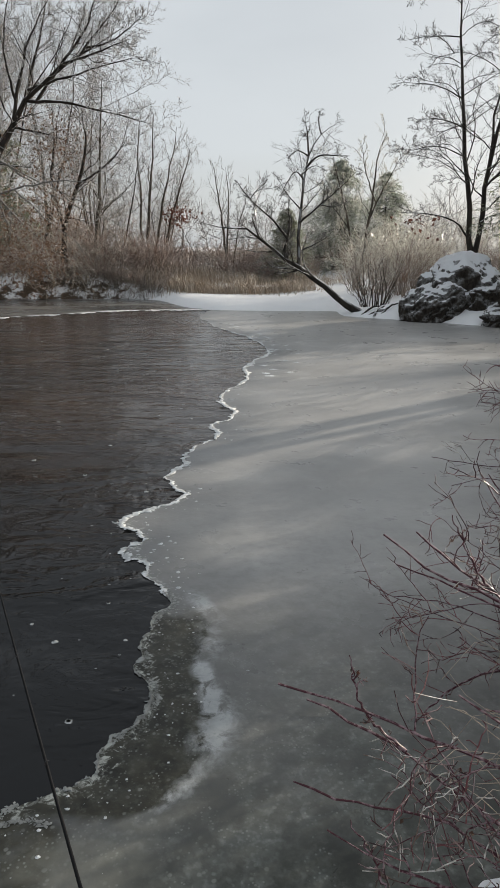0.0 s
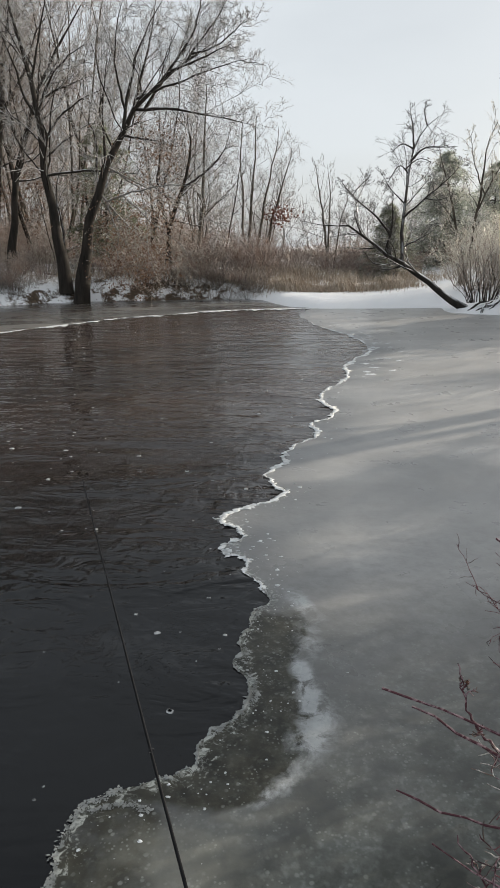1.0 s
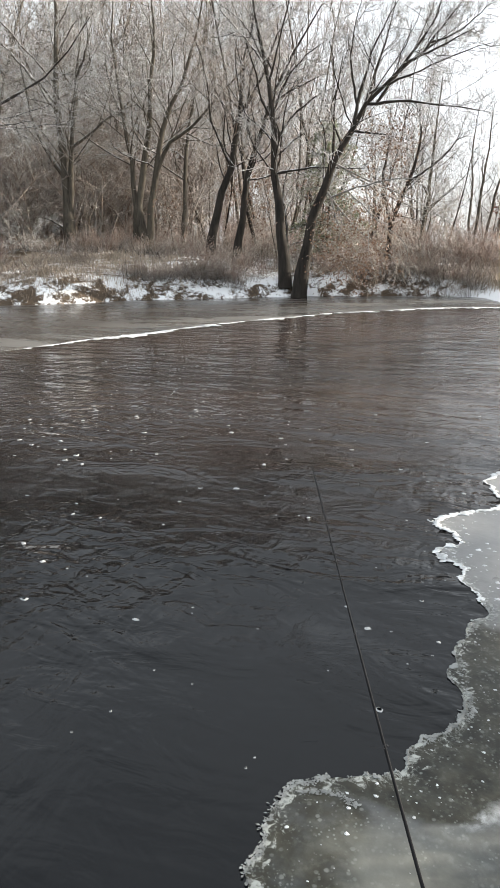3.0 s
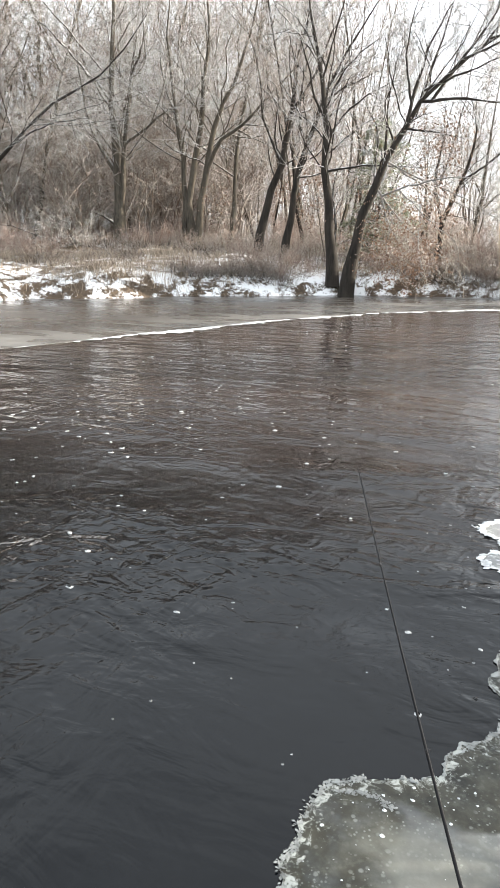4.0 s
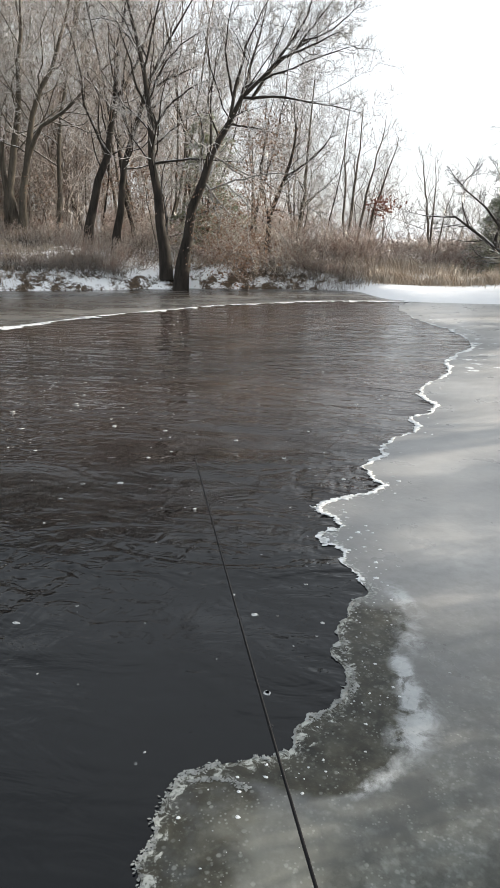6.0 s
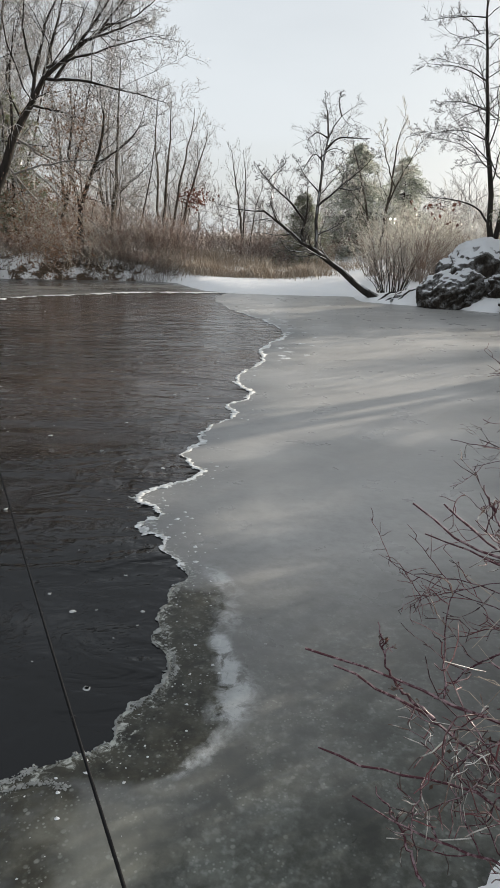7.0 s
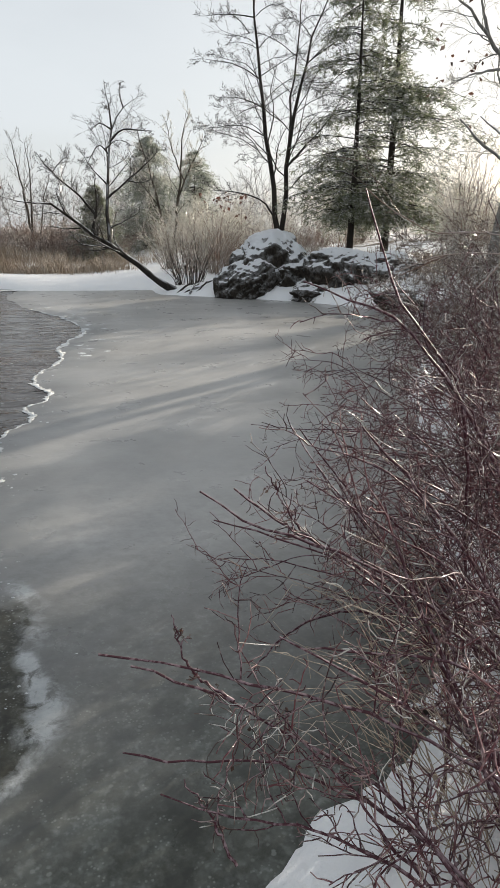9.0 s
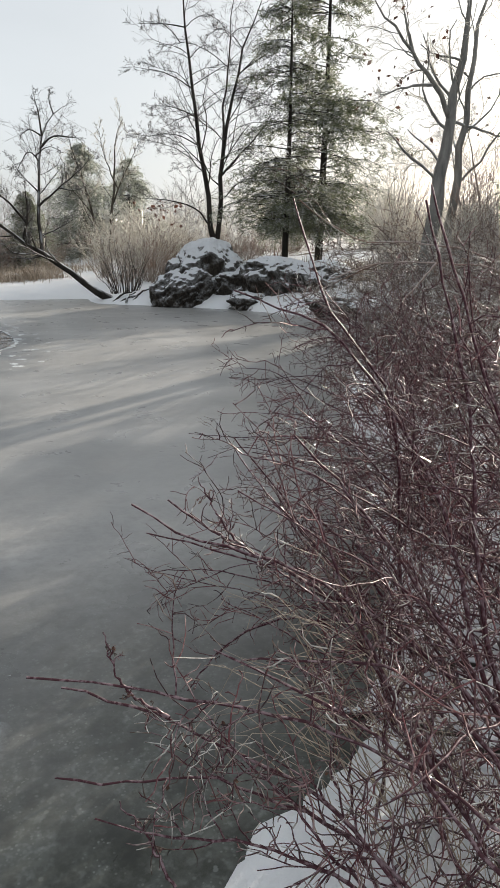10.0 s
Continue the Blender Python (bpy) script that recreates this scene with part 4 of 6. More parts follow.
PALE_ASH = (13.0, [
    (0.32, [(9.2, 2.5), (9.5, 3.7), (9.6, 4.9), (9.8, 5.9), (9.8, 7.1)]),
    (0.2, [(9.7, 4.9), (10.0, 5.7), (10.2, 6.5), (10.4, 7.2)]),
    (0.1, [(9.4, 4.3), (9.0, 4.8), (8.3, 5.2), (7.8, 5.6), (7.3, 5.8), (7.0, 6.1)]),
    (0.06, [(9.0, 4.9), (8.4, 4.8), (7.9, 4.6), (7.5, 4.4)]),
    (0.06, [(9.6, 4.1), (10.4, 4.0), (11.0, 3.9), (11.6, 4.1)]),
    (0.06, [(8.1, 5.4), (7.9, 5.9), (7.8, 6.2)]),
])
DOGWOOD_CANES = [
    (0.006, [(0.1, 1.29, 0.73), (0.25, 1.26, 0.7), (0.4, 1.21, 0.66), (0.6, 1.13, 0.63), (0.77, 1.02, 0.59), (0.9, 0.87, 0.55), (0.98, 0.74, 0.5)]),
    (0.006, [(0.17, 1.3, 0.68), (0.37, 1.23, 0.61), (0.52, 1.13, 0.54), (0.65, 1.04, 0.5), (0.73, 0.93, 0.43), (0.78, 0.82, 0.37)]),
    (0.004, [(0.27, 1.33, 0.78), (0.29, 1.27, 0.67), (0.39, 1.21, 0.61)]),
    (0.006, [(0.14, 1.25, 0.49), (0.29, 1.2, 0.47), (0.44, 1.17, 0.48), (0.56, 1.09, 0.46), (0.67, 1.0, 0.44), (0.77, 0.87, 0.4)]),
    (0.005, [(0.21, 1.15, 0.45), (0.32, 1.09, 0.42), (0.46, 1.03, 0.42), (0.59, 0.96, 0.41), (0.7, 0.84, 0.39)]),
    (0.004, [(0.27, 1.19, 0.44), (0.32, 1.1, 0.39), (0.35, 1.02, 0.35)]),
    (0.007, [(0.4, 1.63, 0.96), (0.53, 1.57, 0.87), (0.66, 1.52, 0.84), (0.8, 1.45, 0.8), (0.95, 1.32, 0.71), (1.09, 1.15, 0.61), (1.16, 0.98, 0.49)]),
    (0.005, [(0.43, 1.59, 0.89), (0.63, 1.52, 0.84), (0.79, 1.43, 0.78), (0.9, 1.31, 0.67), (0.96, 1.17, 0.53), (0.96, 1.01, 0.37)]),
    (0.004, [(0.59, 1.65, 1.01), (0.64, 1.59, 0.88), (0.72, 1.54, 0.8)]),
    (0.005, [(0.89, 2.3, 0.93), (1.0, 2.15, 0.73), (1.14, 1.98, 0.58), (1.24, 1.77, 0.38), (1.3, 1.59, 0.25), (1.35, 1.4, 0.16)]),
    (0.008, [(0.56, 1.88, 0.86), (0.75, 1.75, 0.73), (0.95, 1.6, 0.64), (1.05, 1.43, 0.5), (1.05, 1.29, 0.35), (1.1, 1.07, 0.21)]),
    (0.012, [(0.9, 2.24, 1.47), (1.04, 2.14, 1.41), (1.16, 2.03, 1.37), (1.26, 1.92, 1.23), (1.34, 1.77, 1.04), (1.39, 1.6, 0.83), (1.37, 1.44, 0.62), (1.33, 1.29, 0.45)]),
    (0.008, [(1.1, 2.21, 1.78), (1.14, 2.16, 1.61), (1.19, 2.09, 1.42), (1.26, 2.0, 1.3)]),
    (0.01, [(1.18, 1.53, 1.78), (1.27, 1.48, 1.51), (1.32, 1.43, 1.32), (1.37, 1.37, 1.16), (1.37, 1.23, 0.85)]),
    (0.009, [(1.23, 1.62, 1.75), (1.3, 1.55, 1.44), (1.33, 1.46, 1.2), (1.3, 1.37, 0.93), (1.24, 1.19, 0.61)]),
    (0.007, [(0.59, 1.29, 0.66), (0.76, 1.23, 0.66), (0.88, 1.17, 0.67), (0.97, 1.1, 0.64), (1.04, 1.0, 0.58), (1.07, 0.92, 0.52)]),
    (0.006, [(0.48, 1.17, 0.79), (0.63, 1.09, 0.72), (0.77, 0.98, 0.65), (0.85, 0.88, 0.57), (0.9, 0.78, 0.5)]),
    (0.008, [(0.84, 1.42, 0.97), (0.87, 1.34, 0.82), (0.9, 1.26, 0.7), (0.94, 1.14, 0.57), (0.97, 1.01, 0.45), (1.02, 0.88, 0.36)]),
    (0.008, [(0.87, 1.64, 1.11), (0.97, 1.54, 0.99), (1.08, 1.39, 0.82), (1.15, 1.22, 0.65), (1.19, 1.07, 0.52)]),
]

traced("maple_tree", "dark bare two-stemmed tree on the far bank", TWO_STEM_MAPLE, 11, BARK, TWIG_GREY, dens=(16, 9, 7), thin=0.52, slim=1.15)
traced("oak_tree", "leaning bare oak with clinging brown leaves at the water", LEANING_OAK, 12, BARK, TWIG_GREY, leaves=(LEAF_OAK, 4300, 0.085, 0.8, 5.3), dens=(16, 9, 7), thin=0.56, iced=8, slim=1.3)
traced("woods_oak", "big grey bare oak with a broken side limb", WOODS_OAK, 13, BARK_GREY, TWIG_GREY, trunks=2, dens=(17, 9, 7), thin=0.84)
traced("fan_tree", "bare grey tree with three fanning stems", FAN_TREE, 14, BARK_GREY, TWIG_GREY, trunks=3, dens=(18, 9, 7), up=0.09, thin=0.84)
traced("pole_tree", "slender brown bare tree leaning over the bank", LEANING_POLE, 15, BARK, TWIG_BROWN, dens=(20, 9, 7), lengths=(0.36, 0.5, 0.5), up=0.09, thin=0.8)
traced("pole_tree", "thin brown bare tree leaning over the bank", LEANING_POLE_B, 16, BARK, TWIG_BROWN, dens=(20, 9, 7), lengths=(0.36, 0.5, 0.5), up=0.09, thin=0.8)
traced("bowed_tree", "bowed bare tree with long drooping limbs", BOWED_TREE, 17, BARK, TWIG_GREY, dens=(16, 9, 7), thin=0.5)
traced("slim_tree", "slim upright bare tree with frosted twigs", SLIM_TREE, 18, BARK_GREY, TWIG_GREY, dens=(14, 7, 5))
traced("grove_tree", "clump of slim bare stems fanning upward", FAN_GROVE, 19, BARK_GREY, TWIG_GREY, trunks=4, dens=(12, 7, 5), lengths=(0.34, 0.42, 0.5), up=0.15, leaves=(LEAF_RUST, 260, 0.14, 0.1, 2.4))
traced("round_tree", "bare round-crowned tree behind the bank", ROUND_TREE, 20, BARK, TWIG_GREY, dens=(12, 8, 5))
traced("marsh_tree", "small bare tree standing in dry marsh grass", MARSH_TREE, 21, BARK_GREY, TWIG_GREY, trunks=3, dens=(12, 7, 4), lengths=(0.34, 0.42, 0.5), up=0.15)
traced("leaning_tree", "dark bare tree leaning low over the ice", FALLEN_LEANER, 22, BARK, TWIG_DARK, dens=(16, 8, 5), depth=0.3, lengths=(0.42, 0.5, 0.5), rmin=0.0036, fine=3, thin=0.47)
r = random.Random(23)
for k in range(34):
    main = TWIN_MAPLE[1][k % 2][1] if k % 5 else TWIN_MAPLE[1][2][1]
    z = 2.9 + 5.6 * (k + r.random()) / 34
    x = float(np.interp(z, [p[1] for p in main], [p[0] for p in main]))
    way = (-1 if k % 2 == 0 else 1) * (1 if r.random() < 0.8 else -1)
    L = r.uniform(0.9, 2.1) * (1.15 - 0.05 * z)
    TWIN_MAPLE[1].append((0.035, [(x, z), (x + way * L * 0.35, z + L * 0.30), (x + way * L * 0.75, z + L * r.uniform(0.28, 0.46)), (x + way * L * 1.2, z + L * r.uniform(0.10, 0.45))]))
traced("twin_tree", "dark bare tree with two tall stems behind the snowy mound", TWIN_MAPLE, 23, BARK, TWIG_DARK, trunks=2, dens=(13, 8, 5), lengths=(0.40, 0.48, 0.5), up=0.03, ang=46, thin=0.41, fine=3, rmin=0.0034, leaves=(LEAF_RUST, 45, 0.12, 0.5, 1.9))
traced("marsh_tree", "pale bare two-stemmed tree in the frosted brush", FROST_TREE, 25, BARK_GREY, TWIG_FROST, trunks=2, dens=(13, 7, 4), lengths=(0.4, 0.42, 0.5), up=0.12, rmin=0.006)
traced("ash_tree", "pale leaning tree with iced limbs", PALE_ASH, 24, BARK_PALE, TWIG_FROST, trunks=2, dens=(10, 6, 5), leaves=(LEAF_DARK, 120, 0.10, 0.5, 6.0))


# the woods behind the banks
def on_ground(x, y, sink=0.06):
    return (x, y, float(ground_height(x, y)[0]) - sink)


kinds = [
    forest_tree("woodland_tree", "tall bare grey woodland tree with frosted twigs", 41, 14, 0.17, 0.12, BARK_GREY, TWIG_GREY, on_ground(-27, 33), group="woods", dens=(11, 7, 3), rmin=0.007),
    forest_tree("woodland_tree", "tall bare brown woodland tree", 42, 13, 0.15, 0.2, BARK, TWIG_BROWN, on_ground(-15, 32), group="woods", dens=(11, 7, 3), rmin=0.007),
    forest_tree("woodland_tree", "bare several-stemmed woodland tree", 43, 11, 0.11, 0.25, BARK_GREY, TWIG_BROWN, on_ground(-20, 36), group="woods", stems=4, dens=(9, 6, 3), rmin=0.006),
    forest_tree("woodland_tree", "slender bare sapling in the woods", 44, 9, 0.07, 0.15, BARK, TWIG_BROWN, on_ground(-9, 31), group="woods", dens=(8, 6, 4), rmin=0.006),
]
def sunny(x, y):
    """Whether a place stands in one of the gaps through which low sun reaches the ice."""
    c = x * 0.602 - y * 0.799
    return -7.7 < c < -6.4 or -5.1 < c < -4.5


r = random.Random(77)
for k in range(44):
    x, y = r.uniform(-46, -13), r.uniform(28, 48)
    if k < 16:
        x, y = r.uniform(-46, -25), r.uniform(12, 30)
    elif k > 41:
        x, y = r.uniform(-13, -9), r.uniform(38, 50)
    which = r.choice((0, 1, 1, 2, 2, 2, 3))
    s = r.uniform(0.8, 1.15) * (0.75 if x > -13 else 1.05 + 0.8 * min(1, (-13 - x) / 12))
    copy_thing(kinds[which], Matrix.Translation(on_ground(x, y)) @ pose(0, 0, 0, 0, 0, r.uniform(0, 360)) @ Matrix.Diagonal((s, s, s, 1)))
for x, y, s in ((-12.4, 34.5, 0.75), (-10.8, 37.0, 0.8), (-9.2, 34.0, 0.62), (-8.0, 38.5, 0.7), (-6.4, 36.0, 0.5), (-11.5, 41.0, 0.85), (-5.0, 41.0, 0.55), (-7.2, 33.0, 0.5)):
    copy_thing(kinds[r.choice((0, 1, 2))], Matrix.Translation(on_ground(x, y)) @ pose(0, 0, 0, 0, 0, r.uniform(0, 360)) @ Matrix.Diagonal((s, s, s, 1)))
for k in range(9):
    x, y = r.uniform(26, 42), r.uniform(26, 42)
    s = r.uniform(0.6, 0.9)
    c = x * 0.602 - y * 0.799
    if -9.8 < c < -5.8 or -6.0 < c < -3.8:
        continue
    copy_thing(kinds[r.choice((0, 1, 2))], Matrix.Translation(on_ground(x, y)) @ pose(0, 0, 0, 0, 0, r.uniform(0, 360)) @ Matrix.Diagonal((s, s, s, 1)))

beech = forest_tree("beech_sapling", "young tree still holding orange-brown leaves", 45, 4.5, 0.05, 0.2, BARK_GREY, TWIG_BROWN, on_ground(-12.2, 28.2), dens=(6, 5, 2), rmin=0.006, leaves=(LEAF_OAK, 300, 0.13, 0.6, 4.0), group="young beeches")
for x, y, s in ((-11.2, 29.5, 0.9), (-14.5, 29.0, 0.8), (-9.0, 27.6, 0.6), (-17.0, 27.5, 0.7)):
    copy_thing(beech, Matrix.Translation(on_ground(x, y)) @ pose(0, 0, 0, 0, 0, 40 * x) @ Matrix.Diagonal((s, s, s, 1)))


def conifer(name, label, seed, height, spread, base, bare=0.16, boughs=150, per=60, stout=1.0, low=1.8, point=0.6, needles=None):
    """A loose evergreen: trunk, drooping boughs and sprays of needles."""
    rng = np.random.default_rng(seed)
    root = root_at(name, base, label, "evergreen tree")
    trunk = resample([(0, 0, 0), (0.05, 0, height * 0.5), (0.0, 0.05, height)], 14)
    part("trunk", np_mesh("trunk", *tubes(trunk[None], (0.125 * np.linspace(1, 0.08, 14))[None] * height / 9, 8)), BARK, root)
    t = bare + (1 - bare) * rng.random(boughs) ** low
    ang = rng.random(boughs) * 6.28
    length = spread * (1.02 - t) ** point * (0.35 + 0.8 * rng.random(boughs)) * np.where(t < bare + 0.06, 0.6, 1) + 0.15
    start = np.stack([np.interp(t, np.linspace(0, 1, 14), trunk[:, k]) for k in range(3)], 1)
    out = np.stack([np.cos(ang), np.sin(ang), np.zeros(boughs)], 1)
    u = np.linspace(0, 1, 6)[None, :, None]
    P = start[:, None] + out[:, None] * u * length[:, None, None]
    P[:, :, 2] += (0.22 * u[..., 0] - 0.42 * u[..., 0] ** 2) * length[:, None] + rng.normal(size=(boughs, 6)) * 0.03
    R = 0.018 * np.linspace(1, 0.25, 6)[None] * np.ones((boughs, 1))
    part("boughwork", np_mesh("boughwork", *tubes(P, R, 4)), BARK, root, kind="stuff")
    S, SR = grow(rng, P, R, 9, 0.2, 1.0, 0.32, 50, 4, -0.06, 0.12, 0.5, 0.5, 0.004)
    k = max(2, per // 9)
    w = rng.random((len(S), k))
    i = np.minimum((w * 3).astype(int), 2)
    f = (w * 3 - i)[..., None]
    b = np.arange(len(S))[:, None]
    at = (S[b, i] * (1 - f) + S[b, i + 1] * f).reshape(-1, 3) + rng.normal(size=(len(S) * k, 3)) * 0.03
    part("foliage", np_mesh("foliage", *leaf_quads(rng, at, 0.15 * stout * height / 9, 0.3, 0.09 * stout), smooth=False), needles or NEEDLE, root, "dark green needles dusted with frost", kind="stuff")
    part("sprig_work", np_mesh("sprig_work", *tubes(S, SR, 3)), BARK, root, kind="stuff")
    return root


conifer("hemlock", "dark evergreen dusted with frost behind the mound", 31, 9.8, 3.1, on_ground(9.9, 19.6), 0.13, boughs=200, per=135, low=2.3)
conifer("hemlock", "slender dark evergreen dusted with frost", 32, 7.8, 2.5, on_ground(8.3, 18.6), 0.18, boughs=140, per=125, low=2.3)
conifer("cedar", "small dark evergreen in the far brush", 33, 3.3, 1.7, on_ground(1.9, 31.0), 0.04, boughs=200, per=90, stout=1.5, low=1.1, point=0.8)
conifer("cedar", "dark green evergreen above the far brush", 34, 5.3, 3.4, on_ground(4.9, 36.0), 0.04, boughs=260, per=90, stout=1.5, low=1.1, point=0.8, needles=NEEDLE_HOAR_HAZE)
conifer("cedar", "grey-green evergreen behind the frosted brush", 37, 4.9, 3.0, on_ground(7.6, 38.0), 0.04, boughs=230, per=90, stout=1.5, low=1.1, point=0.8, needles=NEEDLE_HOAR_HAZE)
conifer("cedar", "dark evergreen deep in the woods", 35, 5.6, 2.4, on_ground(-10.0, 28.5), 0.06, boughs=130, per=110, stout=1.4, low=1.2)
# evergreens added outside the view, to keep sun off the near bank and ice
tall = conifer("hemlock", "tall unseen evergreen added to shade the bank and ice", 36, 8.5, 2.3, on_ground(13.5, 7.6), 0.05, boughs=100, per=45, stout=1.9)
for x, y, s in ((14.6, 14.25, 0.85), (17.0, 16.0, 0.95), (11.4, 5.0, 0.85), (15.8, 8.6, 1.1), (10.9, 2.6, 0.9), (14.2, 4.6, 1.1), (10.4, 0.0, 0.95)):
    copy_thing(tall, Matrix.Translation(on_ground(x, y)) @ pose(0, 0, 0, 0, 0, 73 * x) @ Matrix.Diagonal((s, s, s, 1)))


# ---- brush ----
def shrub(name, label, seed, height, spread, stems, base, stem_mat, twig_mat, kids=(6, 4), rmin=0.005, r0=0.014, wob=0.08, group="", category="shrub", spread_root=0.45, lf=(0.42, 0.5), up=0.08):
    rng = np.random.default_rng(seed)
    root = root_at(name, base, label, category, group)
    a = rng.random(stems) * 6.28
    lean = spread / height * np.sqrt(rng.random(stems))
    d = np.stack([np.cos(a) * lean, np.sin(a) * lean, np.ones(stems)], 1)
    P = np.empty((stems, 7, 3))
    P[:, 0] = d * np.array([1, 1, 0]) * spread_root
    L = height * (0.55 + 0.5 * rng.random((stems, 1)))
    for s in range(1, 7):
        d = d + rng.normal(size=d.shape) * wob
        d /= np.linalg.norm(d, axis=1, keepdims=True)
        P[:, s] = P[:, s - 1] + d * L / 6
    R = r0 * (0.6 + 0.6 * rng.random((stems, 1))) * np.linspace(1, 0.3, 7)[None]
    if name == "willow_clump":
        for q, rr in zip(P, R):
            part("stem", np_mesh("stem", *tubes(q[None], rr[None], 4)), stem_mat, root)
    else:
        part("framework", np_mesh("framework", *tubes(P, R, 4)), stem_mat, root, kind="stuff")
    P1, R1 = grow(rng, P, R, kids[0], 0.2, 1.0, lf[0], 34, 4, up, 0.14, 0.6, 0.4, rmin)
    pairs = [tubes(P1, R1, 3)]
    if kids[1]:
        P2, R2 = grow(rng, P1, R1, kids[1], 0.25, 1.0, lf[1], 36, 2, up, 0.2, 0.7, 0.5, rmin * 0.8)
        pairs.append(tubes(P2, R2, 3))
    part("crown", np_mesh("crown", *joined(pairs)), twig_mat, root, kind="stuff")
    return root


def scatter(kinds, spots, r, lo=0.7, hi=1.25):
    for x, y in spots:
        if sunny(x, y) and x > 5 and y < 30:
            continue
        s = r.uniform(lo, hi)
        copy_thing(r.choice(kinds), Matrix.Translation(on_ground(x, y)) @ pose(0, 0, 0, 0, 0, r.uniform(0, 360)) @ Matrix.Diagonal((s, s, s * r.uniform(0.85, 1.1), 1)))


r = random.Random(5)
brown = [shrub("brown_shrub", "brown bare thicket shrub on the bank", 51, 1.7, 1.9, 30, on_ground(-6.0, 27.0), TWIG_BROWN, TWIG_BROWN, (6, 4), 0.006, wob=0.16, up=0.02, group="bank thicket"),
         shrub("brown_shrub", "reddish bare thicket shrub on the bank", 52, 1.9, 1.8, 28, on_ground(-3.8, 28.0), TWIG_BROWN, TWIG_DUN, (6, 4), 0.006, wob=0.16, up=0.02, group="bank thicket")]
scatter(brown, [(r.uniform(-9, -2.2), r.uniform(26.3, 32)) for _ in range(16)], r, 0.7, 1.15)
scatter(brown, [(r.uniform(-14, -11), r.uniform(23.0, 24.6)) for _ in range(8)], r, 0.4, 0.7)
scatter(brown, [(r.uniform(-9, -3), r.uniform(25, 26)) for _ in range(14)], r, 0.3, 0.6)
scatter(brown, [(r.uniform(-24, -8), r.uniform(26, 32)) for _ in range(34)], r, 0.45, 0.95)
scatter(brown, [(r.uniform(-30, -21), r.uniform(17, 26)) for _ in range(8)], r, 0.5, 1.0)
scatter(brown, [(r.uniform(-46, -26), r.uniform(22, 36)) for _ in range(34)], r, 1.0, 1.7)
scatter(brown, [(r.uniform(-34, -9), r.uniform(30, 40)) for _ in range(14)], r, 0.9, 1.5)
scatter(brown, [(r.uniform(-36, -8), r.uniform(38, 50)) for _ in range(22)], r, 1.3, 2.0)
scatter(brown, [(r.uniform(-2, 9), r.uniform(34, 46)) for _ in range(22)], r, 0.8, 1.3)
scatter([brown[1]], [(r.uniform(-3, 3.5), r.uniform(30.5, 34)) for _ in range(9)], r, 0.6, 0.95)

bramble = shrub("bramble", "low tangled brown bramble on the bank", 59, 0.95, 1.0, 24, on_ground(-12.4, 24.3), BARK, TWIG_BROWN, (4, 3), 0.005, 0.009, 0.16, group="brambles")
scatter([bramble], [(r.uniform(-23, -8), r.uniform(24.8, 30)) for _ in range(60)] + [(r.uniform(-24, -17), r.uniform(18.5, 24)) for _ in range(22)], r, 0.5, 1.1)
scatter([bramble], [(-12.9, 23.6), (-12.0, 23.9), (-11.4, 24.2), (-13.4, 23.2), (-8.0, 25.2), (-5.5, 25.6), (-4.2, 25.7), (-16.6, 20.8), (-18.2, 19.3), (-12.4, 22.9), (-11.7, 23.2), (-13.1, 22.6), (-12.8, 23.1), (-11.2, 23.6), (-7.2, 24.9), (-6.3, 25.1), (-4.9, 25.2), (-3.7, 25.2), (-10.2, 24.4), (-9.4, 24.6)] + [(r.uniform(-13.4, -11.2), r.uniform(22.5, 23.2)) for _ in range(12)] + [(r.uniform(-7.5, -3.2), r.uniform(24.7, 25.2)) for _ in range(16)], r, 0.35, 0.65)

scatter([bramble], [(-15.6 + 3.4 * k / 26 + r.uniform(-0.2, 0.2), 21.6 + 1.3 * k / 26 + r.uniform(-0.3, 0.5)) for k in range(26)], r, 0.6, 0.95)
scatter([bramble], [(r.uniform(-8.5, -3.2), r.uniform(24.9, 25.8)) for _ in range(22)], r, 0.5, 0.8)

frosty = [shrub("frosted_shrub", "pale bare shrub coated in sunlit frost", 53, 2.2, 1.5, 30, on_ground(10.5, 24.5), TWIG_DUN, TWIG_FROST, (6, 4), 0.006, wob=0.16, up=0.02, group="frosted brush"),
          shrub("frosted_shrub", "tall pale frosted shrub in low sun", 54, 2.8, 1.4, 26, on_ground(7.0, 26.0), TWIG_BROWN, TWIG_FROST, (6, 4), 0.006, wob=0.16, up=0.02, group="frosted brush")]
scatter(frosty, [(r.uniform(3.5, 24), r.uniform(22.5, 34)) for _ in range(28)], r, 0.7, 1.2)
slender = [shrub("frosted_shrub", "slender upright frosted shrub on the bank", 57, 2.9, 0.65, 26, on_ground(9.4, 14.5), TWIG_DUN, TWIG_FROST, (8, 5), 0.005, group="frosted brush", spread_root=0.3),
           shrub("frosted_shrub", "slender upright brown shrub with frosted tips", 58, 2.5, 0.6, 26, on_ground(10.1, 12.6), TWIG_BROWN, TWIG_DUN, (8, 5), 0.005, group="frosted brush", spread_root=0.3)]
scatter(slender, [(10.5, 15.5), (9.9, 15.0), (11.2, 15.9), (9.6, 12.4), (10.4, 12.9), (10.9, 13.2), (9.0, 14.3)], r, 0.42, 0.62)
scatter(slender, [(8.5, 10.8), (9.2, 11.3), (8.3, 9.9), (7.4, 8.4), (8.4, 9.0), (10.0, 11.1)], r, 0.36, 0.55)
scatter([brown[1], frosty[1]], [(r.uniform(3.5, 9), r.uniform(22, 27)) for _ in range(10)], r, 0.6, 0.9)

